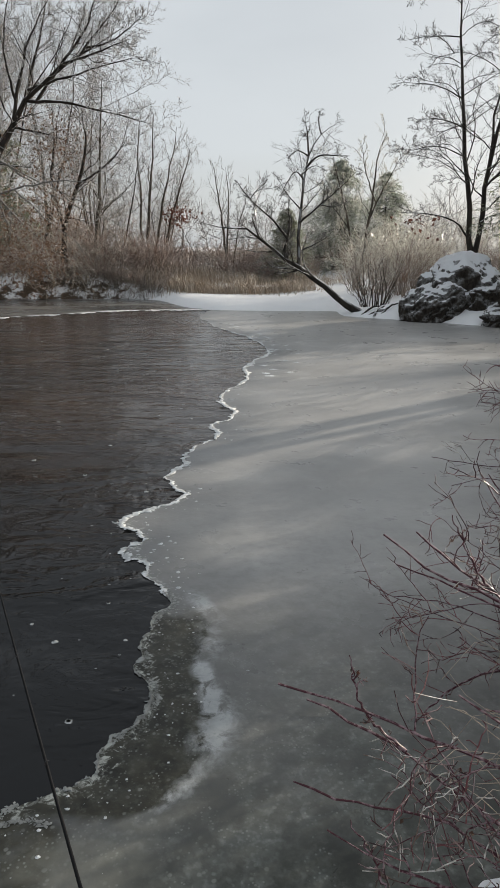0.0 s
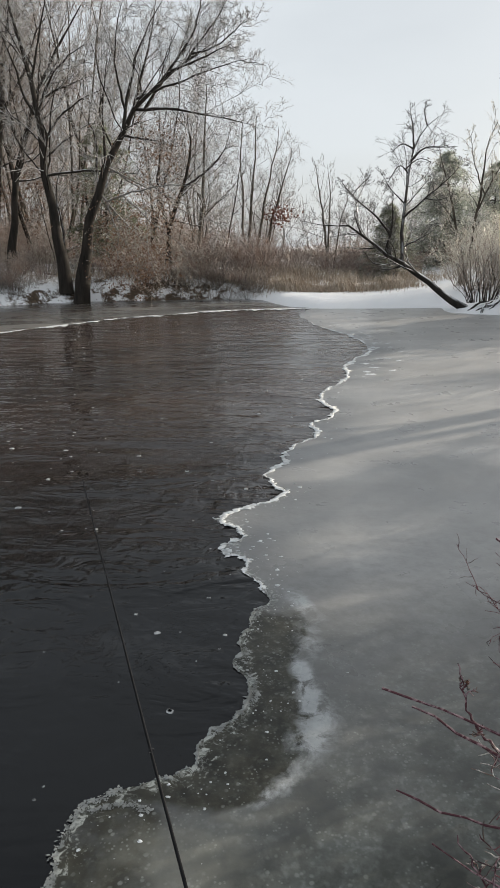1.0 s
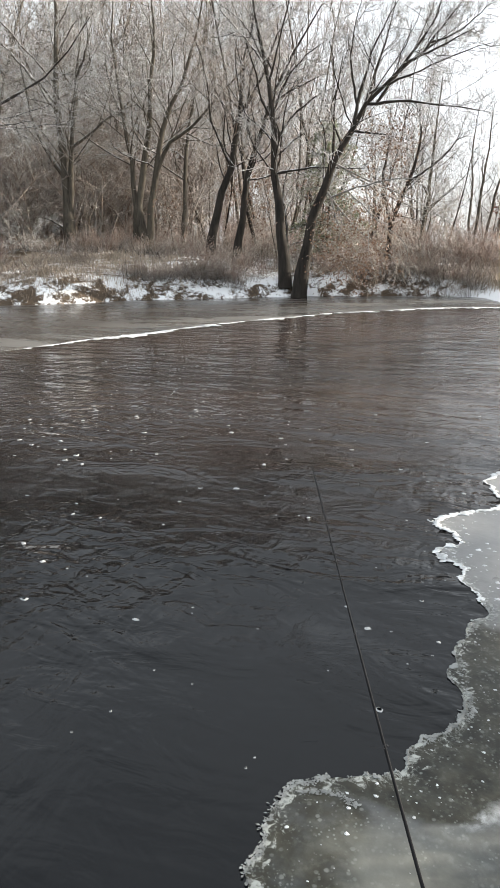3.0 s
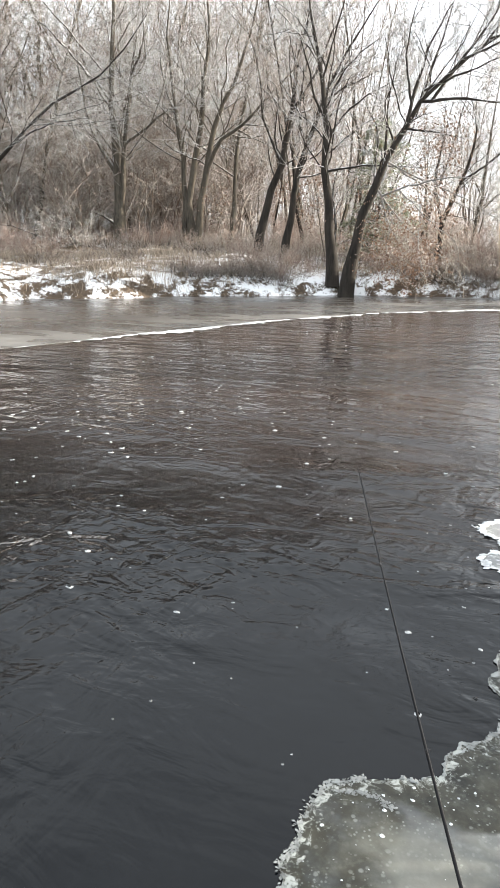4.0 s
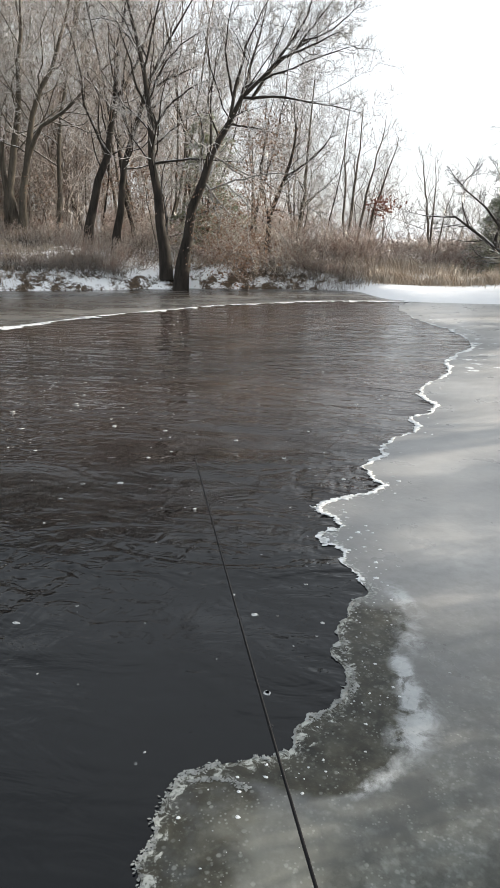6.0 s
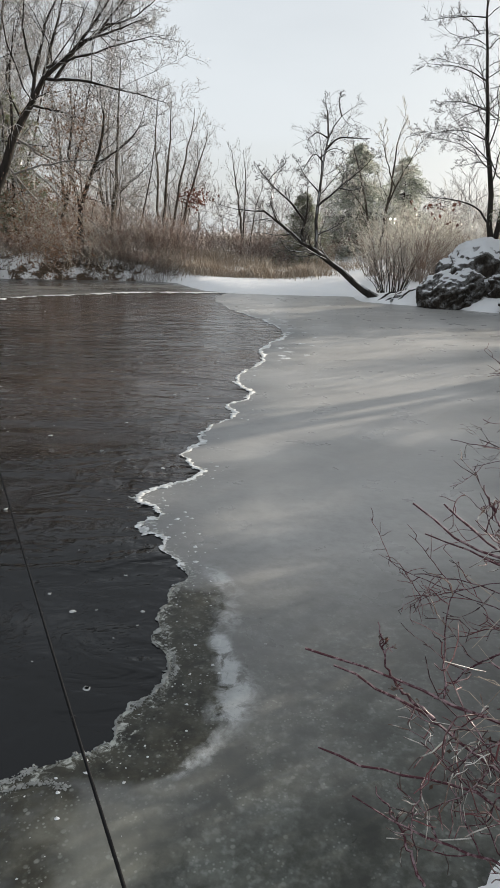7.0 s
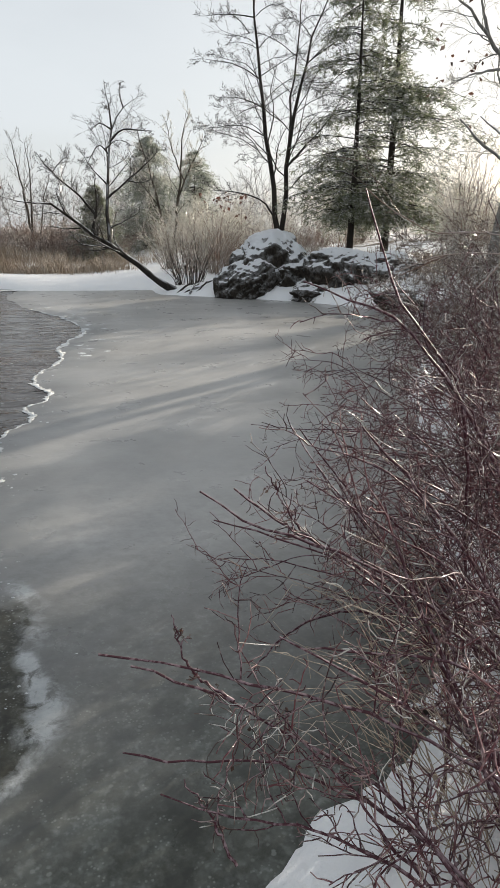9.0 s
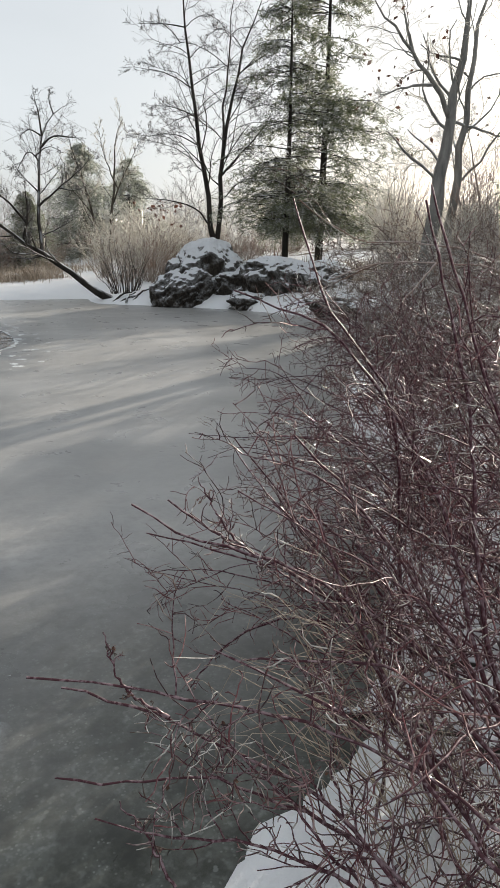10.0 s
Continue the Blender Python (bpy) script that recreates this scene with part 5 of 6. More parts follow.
shrub("willow_clump", "upright brown willow clump beside the leaning tree", 55, 1.65, 0.75, 50, on_ground(3.9, 20.2), BARK, TWIG_BROWN, (6, 4), 0.005, 0.012, 0.10, "", "shrub", 0.9, (0.32, 0.45), 0.1)
shrub("willow_clump", "small upright bare willow clump on the snow", 56, 1.7, 0.4, 12, on_ground(4.7, 19.9), TWIG_BROWN, TWIG_DUN, (5, 3), 0.005, 0.014, 0.05, "", "shrub", 0.2, (0.35, 0.4), 0.15)


shrub("willow_clump", "small frosted brush growing in the saddle of the mound", 60, 0.85, 0.3, 14, (6.75, 17.4, 0.75), TWIG_BROWN, TWIG_FROST, (5, 3), 0.004, 0.008, 0.10, "", "shrub", 0.4, (0.4, 0.4), 0.1)


# far woods that close the view
def far_woods(seed, count, place, height, mat):
    rng = np.random.default_rng(seed)
    base = np.array([place(rng) for _ in range(count)])
    h = height * (0.6 + 0.6 * rng.random(count))
    P = np.empty((count, 4, 3))
    for s in range(4):
        P[:, s] = base + np.stack([rng.normal(size=count) * 0.55 * s, rng.normal(size=count) * 0.4 * s, h * s / 3], 1)
    R = 0.065 * np.linspace(1, 0.3, 4)[None] * np.ones((count, 1))
    P1, R1 = grow(rng, P, R, 10, 0.15, 1.0, 0.42, 55, 4, 0.10, 0.22, 0.5, 0.4, 0.02)
    P2, R2 = grow(rng, P1, R1, 6, 0.2, 1.0, 0.5, 40, 2, 0.1, 0.2, 0.6, 0.4, 0.013)
    return np_mesh("far_woods", *joined([tubes(P, R, 3), tubes(P1, R1, 3), tubes(P2, R2, 3)])), mat


def ring(lo, hi, a0, a1):
    def at(rng):
        d, an = rng.uniform(lo, hi), radians(rng.uniform(a0, a1))
        x, y = d * math.sin(an), d * math.cos(an)
        return on_ground(x, y)
    return at


tagged(part("far_woods", *far_woods(61, 420, ring(44, 74, -66, -19), 13, TWIG_BROWN)), "dense brown bare woods in the distance", "woods", kind="stuff")
tagged(part("far_woods", *far_woods(63, 300, ring(36, 47, -74, -30), 6, TWIG_BROWN)), "brown understorey deep in the woods", "woods", kind="stuff")
tagged(part("far_woods", *far_woods(62, 260, ring(50, 100, -20, 66), 5.0, TWIG_GREY)), "low grey bare woods on the skyline", "woods", kind="stuff")


def blades(seed, count, area, height, mat, name, label, lean=0.25, width=0.008):
    rng = np.random.default_rng(seed)
    xy = np.array([area(rng) for _ in range(count)])
    z = ground_height(xy[:, 0], xy[:, 1])[0] - 0.02
    b = np.column_stack([xy, z])
    a = rng.random(count) * 6.28
    d = np.stack([np.cos(a), np.sin(a), np.zeros(count)], 1)
    s = np.stack([-np.sin(a), np.cos(a), np.zeros(count)], 1) * width
    h = (height * (0.4 + 0.8 * rng.random(count)) * (0.95 + 0.7 * waves(xy[:, 0], xy[:, 1], 2.4, seed)))[:, None]
    lean = lean * (0.4 + rng.random((count, 1)))
    up = np.array([0, 0, 1.0])
    V = np.stack([b - s, b + s, b + up * h * 0.55 + d * h * lean * 0.35 - s * 0.8, b + up * h * 0.55 + d * h * lean * 0.35 + s * 0.8,
                  b + up * h * 0.9 + d * h * lean - s * 0.2, b + up * h * 0.9 + d * h * lean + s * 0.2], 1)
    k = np.arange(count)[:, None] * 6
    F = np.concatenate([k + np.array([0, 1, 3, 2]), k + np.array([2, 3, 5, 4])])
    return tagged(part(name, np_mesh(name, V.reshape(-1, 3), F), mat), label, "grass", kind="stuff")


def along(points, width):
    P = np.array(points, float)

    def at(rng):
        i = rng.integers(0, len(P) - 1)
        u = rng.random()
        return P[i] * (1 - u) + P[i + 1] * u + rng.normal(size=2) * width
    return at


blades(71, 4500, along([(-3.2, 27.2), (-1.5, 28.6), (0.8, 31), (4, 31.5)], 0.9), 0.58, REED, "marsh_grass", "tall tan dry marsh grass", 0.5)
blades(75, 5500, along([(-2.7, 25.6), (-1.4, 25.0), (0.4, 25.2), (2.4, 26.2)], 0.45), 0.42, REED, "marsh_grass", "bent tan dry marsh grass at the edge of the snow", 0.7)
blades(76, 6000, along([(-25, 18.5), (-21.5, 20.5), (-18.5, 22.8), (-16, 25)], 0.9), 0.34, REED, "bank_grass", "golden dry grass on top of the wooded bank", 0.7)
blades(72, 5000, along([(-19, 18.8), (-17, 20.2), (-15, 22.3), (-13, 24), (-21, 17)], 0.8), 0.28, REED, "bank_grass", "matted tan dry grass on the snowy bank", 0.7)
blades(73, 2600, along([(-11, 25.2), (-8, 26), (-5, 26), (-3.5, 25.8)], 0.5), 0.4, REED, "bank_grass", "matted brown dry grass along the bank top", 0.8)
blades(74, 2500, along([(8, 17.5), (10, 16), (9.5, 13)], 0.8), 0.4, REED, "bank_grass", "dry grass poking through bank snow", 0.7)


# ---- the mound ----
def lump(name, label, place, size, seed, cut=0.25, rough=0.22, detail=5, slant=0.0, flat=0.0, ledges=0.0):
    """A turf-covered lump: uneven, with a flattened top that may slant over, and ledges where sods have slumped."""
    bm = bmesh.new()
    bmesh.ops.create_icosphere(bm, subdivisions=detail, radius=1.0)
    off = Vector((seed * 3.7, seed * 1.3, seed * 2.1))
    for v in bm.verts:
        p = v.co.copy()
        k = 1 + rough * noise.fractal(p * 1.3 + off, 1.0, 2.0, 3) + 0.06 * noise.fractal(p * 4.0 + off, 1.0, 2.0, 4) + 0.03 * noise.fractal(p * 13 + off, 1.0, 2.0, 3)
        if ledges:
            turn = p + Vector((0.5, 0.3, 0.4)) * noise.noise(p * 1.1 + off)
            step = (turn.z * 1.5 - turn.x * 1.1 + turn.y * 0.7 + 1.3 * noise.noise(p * 2.1 + off)) % 1.0
            steep = 1.0 - 0.75 * max(0.0, min(1.0, p.z * 1.5 - 0.1))
            k += steep * ledges * (0.5 - abs(step - 0.7)) * 0.6
            k -= steep * ledges * 1.1 * max(0.0, noise.noise(p * 2.9 + off * 1.7))
        p *= k
        if flat:
            p.z = p.z if p.z < 0.45 else 0.45 + (p.z - 0.45) * (1 - flat)
            wide = 1 + 0.5 * flat * max(0.0, min(1.0, p.z * 1.6))
            p.x, p.y = p.x * wide, p.y * wide
        if p.z < cut:
            p.x *= 1 - 0.16 * min(1, (cut - p.z) * 1.6)
            p.y *= 1 - 0.16 * min(1, (cut - p.z) * 1.6)
        p.x += slant * p.z
        v.co = Vector((p.x * size[0], p.y * size[1], p.z * size[2]))
    for f in bm.faces:
        f.smooth = True
    ob = part(name, bm, MOUND)
    ob.location = place
    return tagged(ob, label, "mound")


lump("earth_mound", "snow-capped dark root mound at the ice edge", (5.8, 18.35, 0.32), (1.06, 0.95, 1.62), 2, -1.0, 0.2, 6, 0.12, 0.3, 0.2)
lump("earth_mound", "dark undercut shoulder of the mound dusted with frost", (5.02, 17.95, 0.22), (0.78, 0.7, 0.95), 14, 0.15, 0.2, 6, 0.25, 0.1, 0.2)
lump("earth_mound", "sloping snowy turf between the mounds", (6.7, 17.9, 0.25), (0.9, 0.8, 1.05), 9, 0.0, 0.22, 6, 0.0, 0.4, 0.3)
lump("earth_mound", "low dark turf hummock patched with snow", (7.5, 17.0, 0.4), (0.95, 0.8, 1.25), 5, 0.1, 0.22, 6, 0.1, 0.4, 0.28)
lump("earth_mound", "dark turf block under snow beside the hummock", (8.45, 16.4, 0.4), (0.9, 0.8, 1.15), 17, 0.1, 0.24, 6, 0.0, 0.4, 0.28)
lump("earth_mound", "small dark overhanging turf block under snow", (6.55, 16.75, 0.12), (0.6, 0.45, 0.42), 8, 0.2, 0.24, 5, 0.0, 0.3, 0.3)
lump("earth_mound", "undercut dark earth bank edge", (8.7, 15.6, 0.15), (0.6, 0.8, 0.5), 11, 0.2, 0.24, 5, 0.0, 0.4, 0.3)
for k, (x, y, s) in enumerate([(-5.2, 25.3, 0.35), (-12.5, 22.7, 0.4)]):
    lump("bank_clod", "undercut dark turf clod with snow on top", (x, y, 0.13), (s * 1.5, s * 0.7, s * 0.5), 20 + k, detail=5, rough=0.4)
for k, (x, y, s) in enumerate([(3.9, 18.9, 0.14), (4.25, 18.7, 0.10), (4.6, 18.6, 0.16), (5.0, 17.9, 0.12)]):
    lump("snowy_stone", "small stone capped with snow on the shore", (x, y, 0.1), (s * 1.3, s, s), 40 + k, detail=3)


# ---- red-twigged shrubs on the near bank ----
def cane_shrub(name, label, canes, seed, stem_mat, twig_mat, kids=(8, 5), lf=(0.22, 0.35), base=None, each_shoot=False, leaf_count=0, rmin=0.0016):
    """A shrub of long canes, each a part, with its side twigs."""
    rng = np.random.default_rng(seed)
    bx, by = base
    bz = float(ground_height(bx, by)[0])
    root = root_at(name, (bx, by, bz), label, "shrub")
    origin = np.array([bx, by, bz])
    P, R = [], []
    for r0, pts in canes:
        q = resample(np.array(pts) - origin, 24)
        q[1:-1] += rng.normal(size=(22, 3)) * 0.0028
        rr = min(1.1 * r0, 0.007 + 0.2 * r0) * np.linspace(0.34, 1.0, 24) * (1 + 0.15 * rng.normal(size=24).clip(-1, 1.5))
        P.append(q), R.append(rr)
        part("cane", np_mesh("cane", *tubes(q[None], rr[None], 6)), stem_mat, root)
    P, R = np.stack(P)[:, ::-1], np.stack(R)[:, ::-1]
    P1, R1 = grow(rng, P, R, kids[0], 0.15, 0.82 if each_shoot else 1.0, lf[0], 52, 8, 0.0, 0.24, 0.55, 0.5, rmin, kids[0] / 0.75 if each_shoot else 0.0)
    P2, R2 = grow(rng, P1, R1, kids[1], 0.2, 1.0, lf[1], 60, 4, -0.02, 0.36, 0.75, 0.6, rmin * 0.9)
    if each_shoot:
        for q, rr in zip(P1, R1):
            part("shoot", np_mesh("shoot", *tubes(q[None], rr[None], 4)), stem_mat, root)
    else:
        part("shootwork", np_mesh("shootwork", *tubes(P1, R1, 4)), twig_mat, root, kind="stuff")
    if leaf_count:
        ends = P2[rng.integers(0, len(P2), leaf_count), -1]
        part("dead_foliage", np_mesh("dead_foliage", *leaf_quads(rng, ends, 0.012, 0.8), smooth=False), LEAF_DARK, root, "few small curled dark leaves", kind="stuff")
    if each_shoot:
        glazed = rng.random(len(P2)) < 0.45
        part("spray", np_mesh("spray", *tubes(P2[glazed], R2[glazed], 3)), TWIG_RIMED, root, "pale twigs glazed with ice", kind="stuff")
        P2, R2 = P2[~glazed], R2[~glazed]
    part("crown", np_mesh("crown", *tubes(P2, R2, 3)), twig_mat, root, kind="stuff")
    return root


def rooted(canes, seed):
    """Carries each cane on, down into the ground."""
    r = random.Random(seed)
    out = []
    for r0, pts in canes:
        a, b = Vector(pts[-2]), Vector(pts[-1])
        if b.z > 0.3 and r0 > 0.0045:
            d = (b - a).normalized()
            c = b + Vector((d.x, d.y, 0)) * 0.16 + Vector((0.05, -0.03, -0.18))
            g = c + Vector((0.12, r.uniform(-0.06, 0.04), 0))
            pts = [*pts, tuple(c), (g.x, g.y, float(ground_height(g.x, g.y)[0]) - 0.02)]
        out.append((r0, pts))
    return out


cane_shrub("dogwood_shrub", "red-twigged dogwood with ice-coated twigs reaching over the ice", rooted(DOGWOOD_CANES, 3), 81, TWIG_RED, TWIG_ROSE, (14, 7), (0.21, 0.42), (1.2, 0.95), True, 110, 0.0022)


def arching(seed, count, base, spread, to, length, r0, flat=0.0):
    """Canes that spring from the bank, lean towards 'to' and tangle."""
    r = random.Random(seed)
    canes = []
    for _ in range(count):
        bx, by = base[0] + r.uniform(-1, 1) * spread[0], base[1] + r.uniform(-1, 1) * spread[1]
        if -5.7 < bx * 0.602 - by * 0.799 < -4.0:
            continue
        bz = float(ground_height(bx, by)[0]) - 0.02
        L = length * r.uniform(0.55, 1.15)
        a = math.atan2(to[1], to[0]) + r.gauss(0, 0.95 + 0.5 * flat)
        steep = math.radians(r.uniform(24 - 16 * flat, 80 - 34 * flat))
        p = Vector((bx, by, bz))
        pts = [tuple(p)]
        bend, sway = r.uniform(-0.32, 0.06), r.gauss(0, 0.25)
        for _ in range(6):
            p = p + Vector((math.cos(a) * math.cos(steep), math.sin(a) * math.cos(steep), math.sin(steep))) * L / 6
            p.z = max(p.z, bz + 0.05)
            pts.append(tuple(p))
            steep += bend * (1 - 0.5 * flat) + r.gauss(0, 0.16)
            a += sway * 0.5 + r.gauss(0, 0.24)
        canes.append((r0 * r.uniform(0.5, 1.2), pts[::-1]))
    return canes


# label, canes, place, room, lean, length, radius, stem, twigs, how level the canes lie
THICKET = [
    ("dense red-brown shrub on the snowy near bank", 40, (1.85, 1.9), (0.35, 0.5), (-0.7, 0.5), 1.15, 0.006, TWIG_RED, TWIG_ROSE, 0.3),
    ("tangle of dark level twigs over the snow", 22, (1.95, 1.75), (0.4, 0.5), (-0.7, 0.3), 1.0, 0.0055, TWIG_RED, TWIG_ROSE, 1.0),
    ("dense reddish shrub overhanging the ice", 46, (2.65, 3.0), (0.5, 0.6), (-0.8, 0.4), 1.35, 0.006, TWIG_RED, TWIG_ROSE, 0.4),
    ("tangled reddish shrub with level twigs", 40, (2.6, 2.7), (0.5, 0.6), (-0.8, 0.2), 1.2, 0.006, TWIG_RED, TWIG_ROSE, 1.0),
    ("low red twigs above the snow", 11, (1.15, 1.0), (0.3, 0.3), (-0.8, 0.5), 0.8, 0.005, TWIG_RED, TWIG_ROSE, 0.5),
    ("upright red-brown canes on the bank", 13, (1.8, 1.2), (0.35, 0.4), (-0.3, 0.6), 1.3, 0.006, TWIG_RED, TWIG_ROSE, 0.0),
    ("sunlit iced brush leaning over the bank", 36, (4.6, 5.3), (0.5, 0.5), (-0.5, 0.5), 1.7, 0.008, TWIG_RED, TWIG_RIMED, 0.5),
    ("tangled reddish brush along the bank", 56, (3.75, 4.55), (0.6, 0.9), (-0.8, 0.3), 1.6, 0.007, TWIG_RED, TWIG_ROSE, 0.6),
    ("tall brown brush on the bank", 44, (3.2, 3.2), (0.6, 0.7), (-0.5, 0.5), 1.6, 0.007, TWIG_RED, TWIG_RIMED, 0.4),
    ("frost-coated tangled brush along the bank", 54, (5.2, 6.8), (0.8, 1.1), (-0.7, 0.3), 1.9, 0.008, TWIG_DUN, TWIG_RIMED, 0.6),
    ("dark brush behind the bank", 46, (5.6, 6.0), (0.8, 1.0), (-0.4, 0.4), 1.9, 0.009, TWIG_RED, TWIG_RIMED, 0.6),
    ("frosted brush overhanging the far ice", 50, (7.2, 9.8), (0.9, 1.2), (-0.6, 0.2), 1.9, 0.010, TWIG_DUN, TWIG_RIMED, 0.4),
    ("frosted brush at the bend of the bank", 46, (8.3, 11.8), (0.9, 1.1), (-0.5, 0.1), 2.0, 0.010, TWIG_DUN, TWIG_FROST, 0.3),
]
for k, (label, count, place, room, to, length, r0, stem_mat, twig_mat, flat) in enumerate(THICKET):
    near = place[1] < 4
    cane_shrub("dogwood_shrub", label, arching(k + 1, count, place, room, to, length, r0, flat), 82 + k, stem_mat, twig_mat, (8, 4) if near else (8, 5), (0.36, 0.42), place, rmin=0.0024 if near else 0.0036)


LEVEL_LIMBS = [
    (0.024, [(2.41, 5.0, 1.97), (2.67, 5.0, 1.80), (3.05, 5.0, 1.64), (3.26, 5.02, 1.68), (3.62, 5.0, 1.66), (4.06, 4.95, 1.62), (4.8, 4.8, 1.35), (5.3, 4.6, 0.75)]),
    (0.024, [(2.65, 4.9, 1.36), (2.95, 5.0, 1.46), (3.27, 5.0, 1.51), (3.67, 5.0, 1.51), (4.39, 4.9, 1.48), (5.0, 4.7, 1.1), (5.3, 4.55, 0.7)]),
    (0.014, [(2.5, 5.3, 1.15), (2.85, 5.2, 1.32), (3.2, 5.05, 1.50)]),
    (0.014, [(3.0, 4.7, 0.95), (3.3, 4.8, 1.2), (3.7, 4.95, 1.50)]),
]
cane_shrub("alder_shrub", "iced brown shrub with long level limbs over the bank", LEVEL_LIMBS, 97, TWIG_DUN, TWIG_RIMED, (12, 7), (0.3, 0.42), (5.25, 4.6), rmin=0.0036)
for k, (x, y, s) in enumerate([(7.55, 12.9, 0.5), (7.45, 14.0, 0.55), (7.2, 11.9, 0.4)]):
    lump("bank_clod", "undercut dark turf edge below frosted brush", (x + 0.3, y, 0.2), (s * 1.2, s * 1.1, s * 0.9), 30 + k, 0.2, 0.3, 5, 0.0, 0.4, 0.25)


def grass_tuft(label, base, heads, count, seed):
    """Dry stalks that bow over together from one root."""
    rng = np.random.default_rng(seed)
    bz = float(ground_height(*base)[0]) - 0.01
    root = root_at("grass_tuft", (*base, bz), label, "grass")
    P = np.empty((count, 10, 3))
    for k in range(count):
        head = np.array(heads[k % len(heads)]) + rng.normal(size=3) * np.array([0.09, 0.08, 0.07]) - np.array([*base, bz])
        foot = np.array([*rng.normal(size=2) * 0.12, 0.0])
        mid = foot * 0.4 + head * 0.6 + np.array([0, 0, 0.10 + 0.08 * rng.random()])
        P[k] = resample([foot, mid, head, head + rng.normal(size=3) * 0.06 - np.array([0.0, 0, 0.05])], 10)
        P[k, 2:] += np.cumsum(rng.normal(size=(8, 3)) * 0.010, axis=0)
    R = 0.0014 * np.linspace(1.2, 0.5, 10)[None] * np.ones((count, 1))
    for q, rr in zip(P, R):
        part("stalk", np_mesh("stalk", *tubes(q[None], rr[None], 4)), REED, root)
    return root


grass_tuft("tan dry grass stalks tangled in the dogwood", (1.02, 1.12), [(0.52, 1.22, 0.66), (0.62, 1.18, 0.62), (0.50, 1.25, 0.62), (0.70, 1.25, 0.72)], 30, 1)
grass_tuft("tan dry grass stalks bent over the ice", (1.25, 1.25), [(0.7, 1.4, 0.82), (0.82, 1.42, 0.75), (0.9, 1.3, 0.65)], 26, 2)
grass_tuft("short tan grass standing in snow", (1.05, 0.98), [(0.98, 1.02, 0.45), (1.15, 1.0, 0.5), (1.05, 1.1, 0.42)], 20, 3)


def fallen_branch(label, pts, r0, seed):
    rng = np.random.default_rng(seed)
    P = resample(pts, 12)
    P[1:-1] += rng.normal(size=(10, 3)) * 0.008
    base = P[0].copy()
    root = root_at("fallen_branch", base, label, "branch")
    part("wood", np_mesh("wood", *tubes((P - base)[None], (r0 * np.linspace(1, 0.5, 12))[None], 8)), BARK, root)
    return root


def low(x, y, up):
    return (x, y, float(ground_height(x, y)[0]) + up)


fallen_branch("dark fallen branch lying on snow", [low(1.14, 1.9, 0.02), low(1.26, 1.62, 0.05), low(1.37, 1.38, 0.03), low(1.52, 1.2, 0.02)], 0.024, 1)
fallen_branch("dark fallen branch lying on snow", [low(1.55, 1.75, 0.04), low(1.75, 1.55, 0.05), low(1.9, 1.4, 0.03)], 0.02, 2)

for k, (ax, ay, bx, by) in enumerate([(3.45, 18.75, 3.95, 18.95), (3.6, 18.55, 3.8, 19.0), (3.3, 18.9, 3.9, 19.15), (3.75, 18.6, 4.3, 18.85)]):
    fallen_branch("dark root stub at the foot of the leaning tree", [(ax, ay, 0.02), ((ax + bx) / 2, (ay + by) / 2, 0.16 + 0.05 * k), low(bx, by, 0.05)], 0.035, 10 + k)


# ---- fishing rod ----
def fishing_rod(tip, butt):
    tip, butt = Vector(tip), Vector(butt)
    root = root_at("fishing_rod", butt, "thin black fishing rod pointing over the water", "fishing rod")
    d = tip - butt
    P = np.array([list(d * u + Vector((0, 0, -0.05 * math.sin(math.pi * u)))) for u in np.linspace(0, 1, 16)])
    R = np.linspace(0.0046, 0.0017, 16)
    part("blank", np_mesh("blank", *tubes(P[None], R[None], 10)), ROD_BLACK, root)
    part("handle", np_mesh("handle", *tubes(P[None, :4], np.array([[0.013, 0.012, 0.012, 0.010]]), 12)), ROD_CORK, root, "worn cork handle")
    for u in (0.42, 0.55, 0.67, 0.78, 0.87, 0.94, 1.0):
        ringr = 0.0065 * (1.25 - 0.75 * u)
        c = d * u + Vector((0, 0, -0.05 * math.sin(math.pi * u) + ringr + 0.003))
        rot = d.to_track_quat("Z", "Y").to_matrix().to_4x4()
        a = np.linspace(0, 2 * np.pi, 12, endpoint=False)
        circ = np.array([[*(rot @ Vector((math.cos(t) * ringr, math.sin(t) * ringr, 0)) + c)] for t in [*a, a[0]]])
        part("guide", np_mesh("guide", *tubes(circ[None], np.full((1, 13), 0.0007), 5)), ROD_STEEL, root, "small steel line guide")
    return root


fishing_rod((-0.97, 2.25, 0.86), (0.357, -0.40, 0.62))


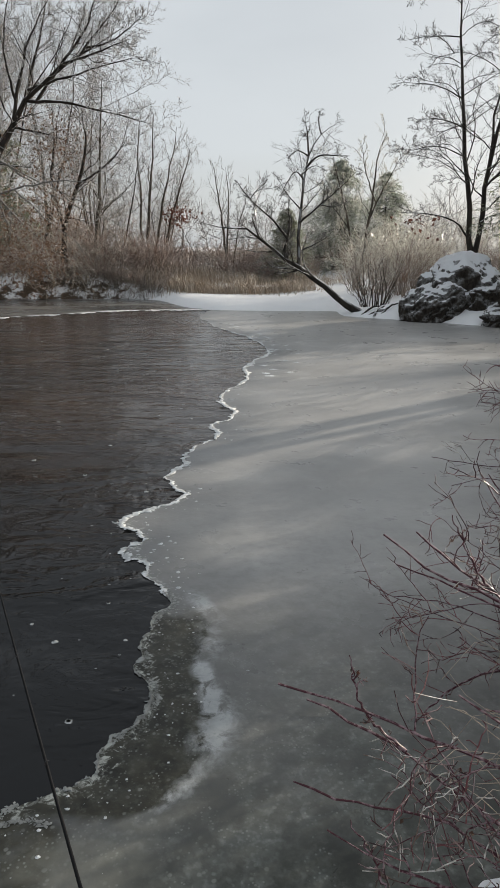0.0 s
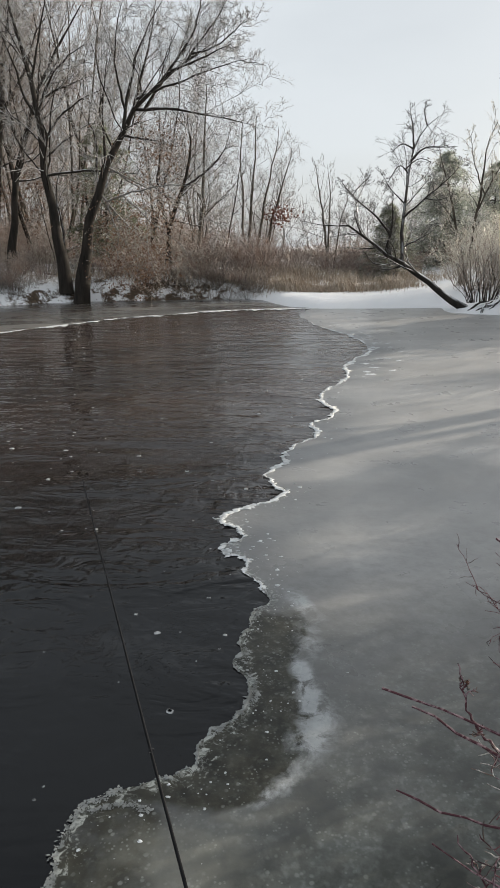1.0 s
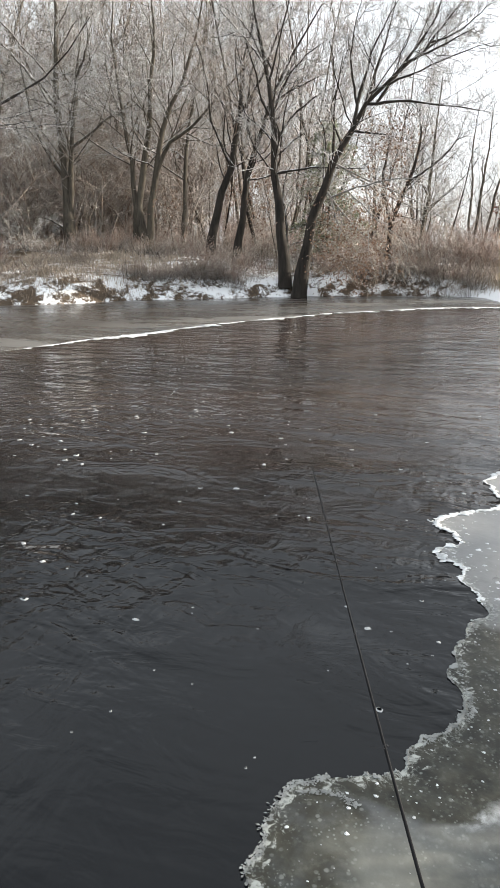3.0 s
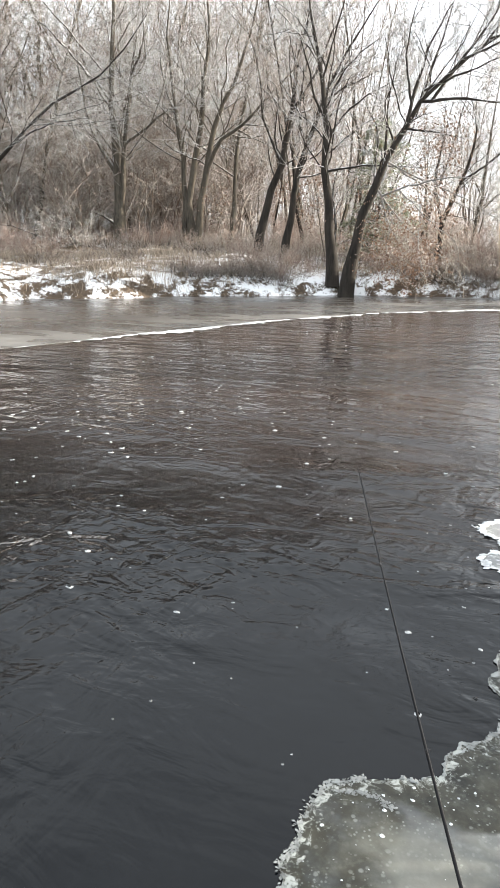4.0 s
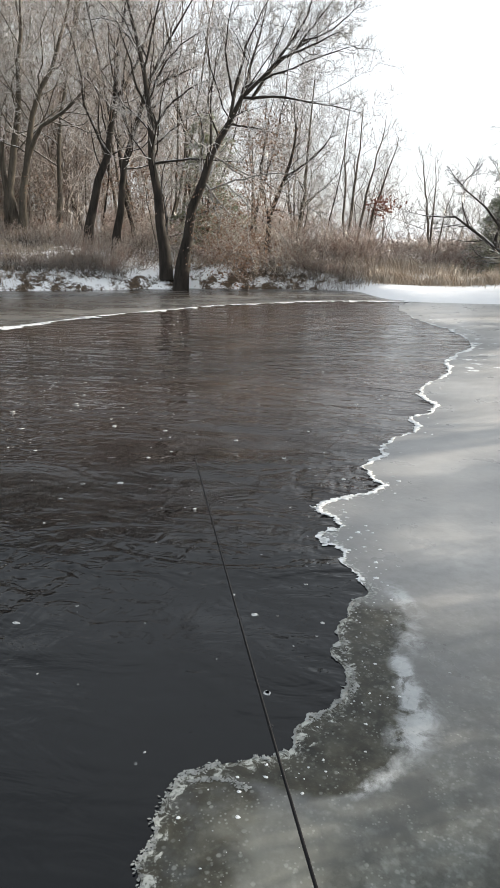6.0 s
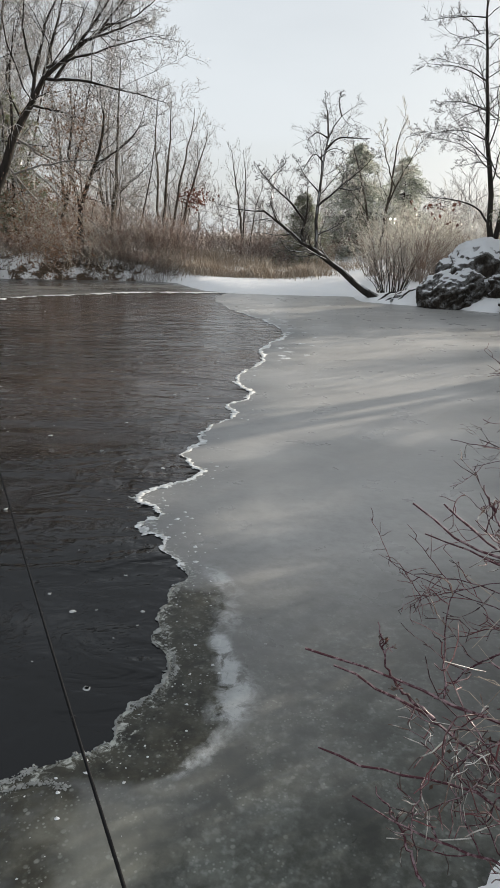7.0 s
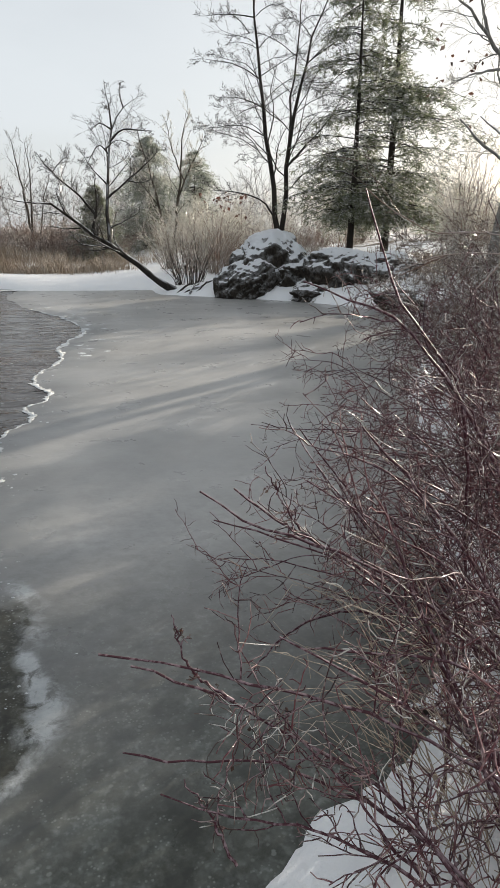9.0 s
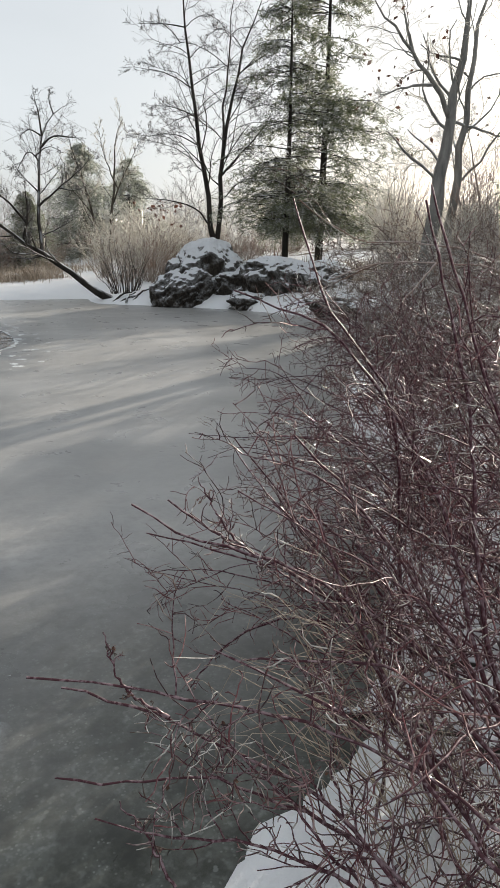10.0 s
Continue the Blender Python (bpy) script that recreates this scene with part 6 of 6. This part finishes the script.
# ---- foam on the water ----
def foam(seed, count, area, size, name, label, z=-0.0055, mat=FOAM, thick=0.25, category="foam", whole=0.4):
    """Small flat rings and flecks of foam afloat."""
    rng = np.random.default_rng(seed)
    Vs, Fs, k = [], [], 0
    s = 9
    for _ in range(count):
        x, y = area(rng)
        big = size * (0.35 + rng.random() ** 3 * 1.6)
        a = np.linspace(0, 2 * np.pi, s, endpoint=False)
        rad = big * (1 + 0.3 * rng.normal(size=s).clip(-1, 1))
        asp = 0.6 + 0.5 * rng.random()
        outer = np.stack([x + np.cos(a) * rad, y + np.sin(a) * rad * asp, np.full(s, z)], 1)
        inner = np.stack([x + np.cos(a) * rad * 0.6, y + np.sin(a) * rad * 0.6 * asp, np.full(s, z + big * thick)], 1)
        i = np.arange(s)
        j = (i + 1) % s
        Vs.append(np.concatenate([outer, inner]))
        Fs.append(np.stack([i, j, j + s, i + s], 1) + k)
        if rng.random() < whole:
            Fs.append(np.array([[s, s + 2, s + 4, s + 6], [s, s + 6, s + 7, s + 8]]) + k)
        k += 2 * s
    return tagged(part(name, np_mesh(name, np.concatenate(Vs), np.concatenate(Fs)), mat), label, category, kind="stuff")


def open_water(y0, y1):
    def at(rng):
        while True:
            y = rng.uniform(y0, y1)
            right = np.interp(y, [p[1] for p in ICE_EDGE], [p[0] for p in ICE_EDGE]) - 0.05
            left = np.interp(y, [p[1] for p in SHELF_EDGE[:12]], [p[0] for p in SHELF_EDGE[:12]]) + 0.3
            x = right + (left - right) * rng.random() ** 1.2
            if x < right:
                return x, y
    return at


foam(91, 300, open_water(1.5, 6), 0.013, "foam_flecks", "small foam bubbles drifting on dark water")
foam(92, 520, open_water(5, 15), 0.010, "foam_flecks", "scattered white foam flecks on the river")
foam(97, 90, along([(-6.6, 5.3), (-5.3, 4.7), (-4.2, 4.6), (-3.8, 3.2)], 0.45), 0.015, "foam_flecks", "cluster of white foam flecks in the slack water")
foam(98, 260, along([(-3.2, 6.2), (-5.0, 8.4), (-6.4, 9.6), (-5.6, 12)], 0.7), 0.011, "foam_flecks", "fine foam flecks drifting past the shelf ice")
foam(93, 110, along([(-5.5, 9), (-6.5, 10.5), (-5, 13), (-5.5, 16)], 0.7), 0.013, "foam_flecks", "white foam flecks drifting in a loose line")


def on_ice(x, y):
    inside = False
    for (ax, ay), (bx, by) in zip(ICE_OUTLINE, ICE_OUTLINE[1:] + ICE_OUTLINE[:1]):
        if (ay > y) != (by > y) and x < ax + (y - ay) * (bx - ax) / (by - ay):
            inside = not inside
    return inside


def beside_edge(y0, y1, spread, inward=0.0):
    """Places on the ice along its edge."""
    L = [p for p in ICE_EDGE if y0 <= p[1] <= y1]

    def at(rng):
        i = rng.integers(0, len(L) - 1)
        u = rng.random()
        x, y = L[i][0] * (1 - u) + L[i + 1][0] * u + inward + abs(rng.normal()) * spread, L[i][1] * (1 - u) + L[i + 1][1] * u + rng.normal() * 0.06
        return (x, y) if on_ice(x, y) else at(rng)
    return at


foam(94, 90, beside_edge(1.0, 3.4, 0.13, 0.03), 0.0045, "frost_flecks", "bits of white frost frozen on thin clear ice", -0.0025, CRUST, 0.3, "frost", 1.0)
foam(95, 120, beside_edge(3.0, 9.5, 0.14, 0.02), 0.009, "frost_flecks", "white frost flecks beside the ice crust", -0.0025, CRUST, 0.2, "frost", 1.0)
foam(96, 90, beside_edge(9.0, 16.5, 0.3, 0.05), 0.04, "frost_flecks", "scattered white frost on the far ice edge", -0.0025, CRUST, 0.06, "frost", 1.0)
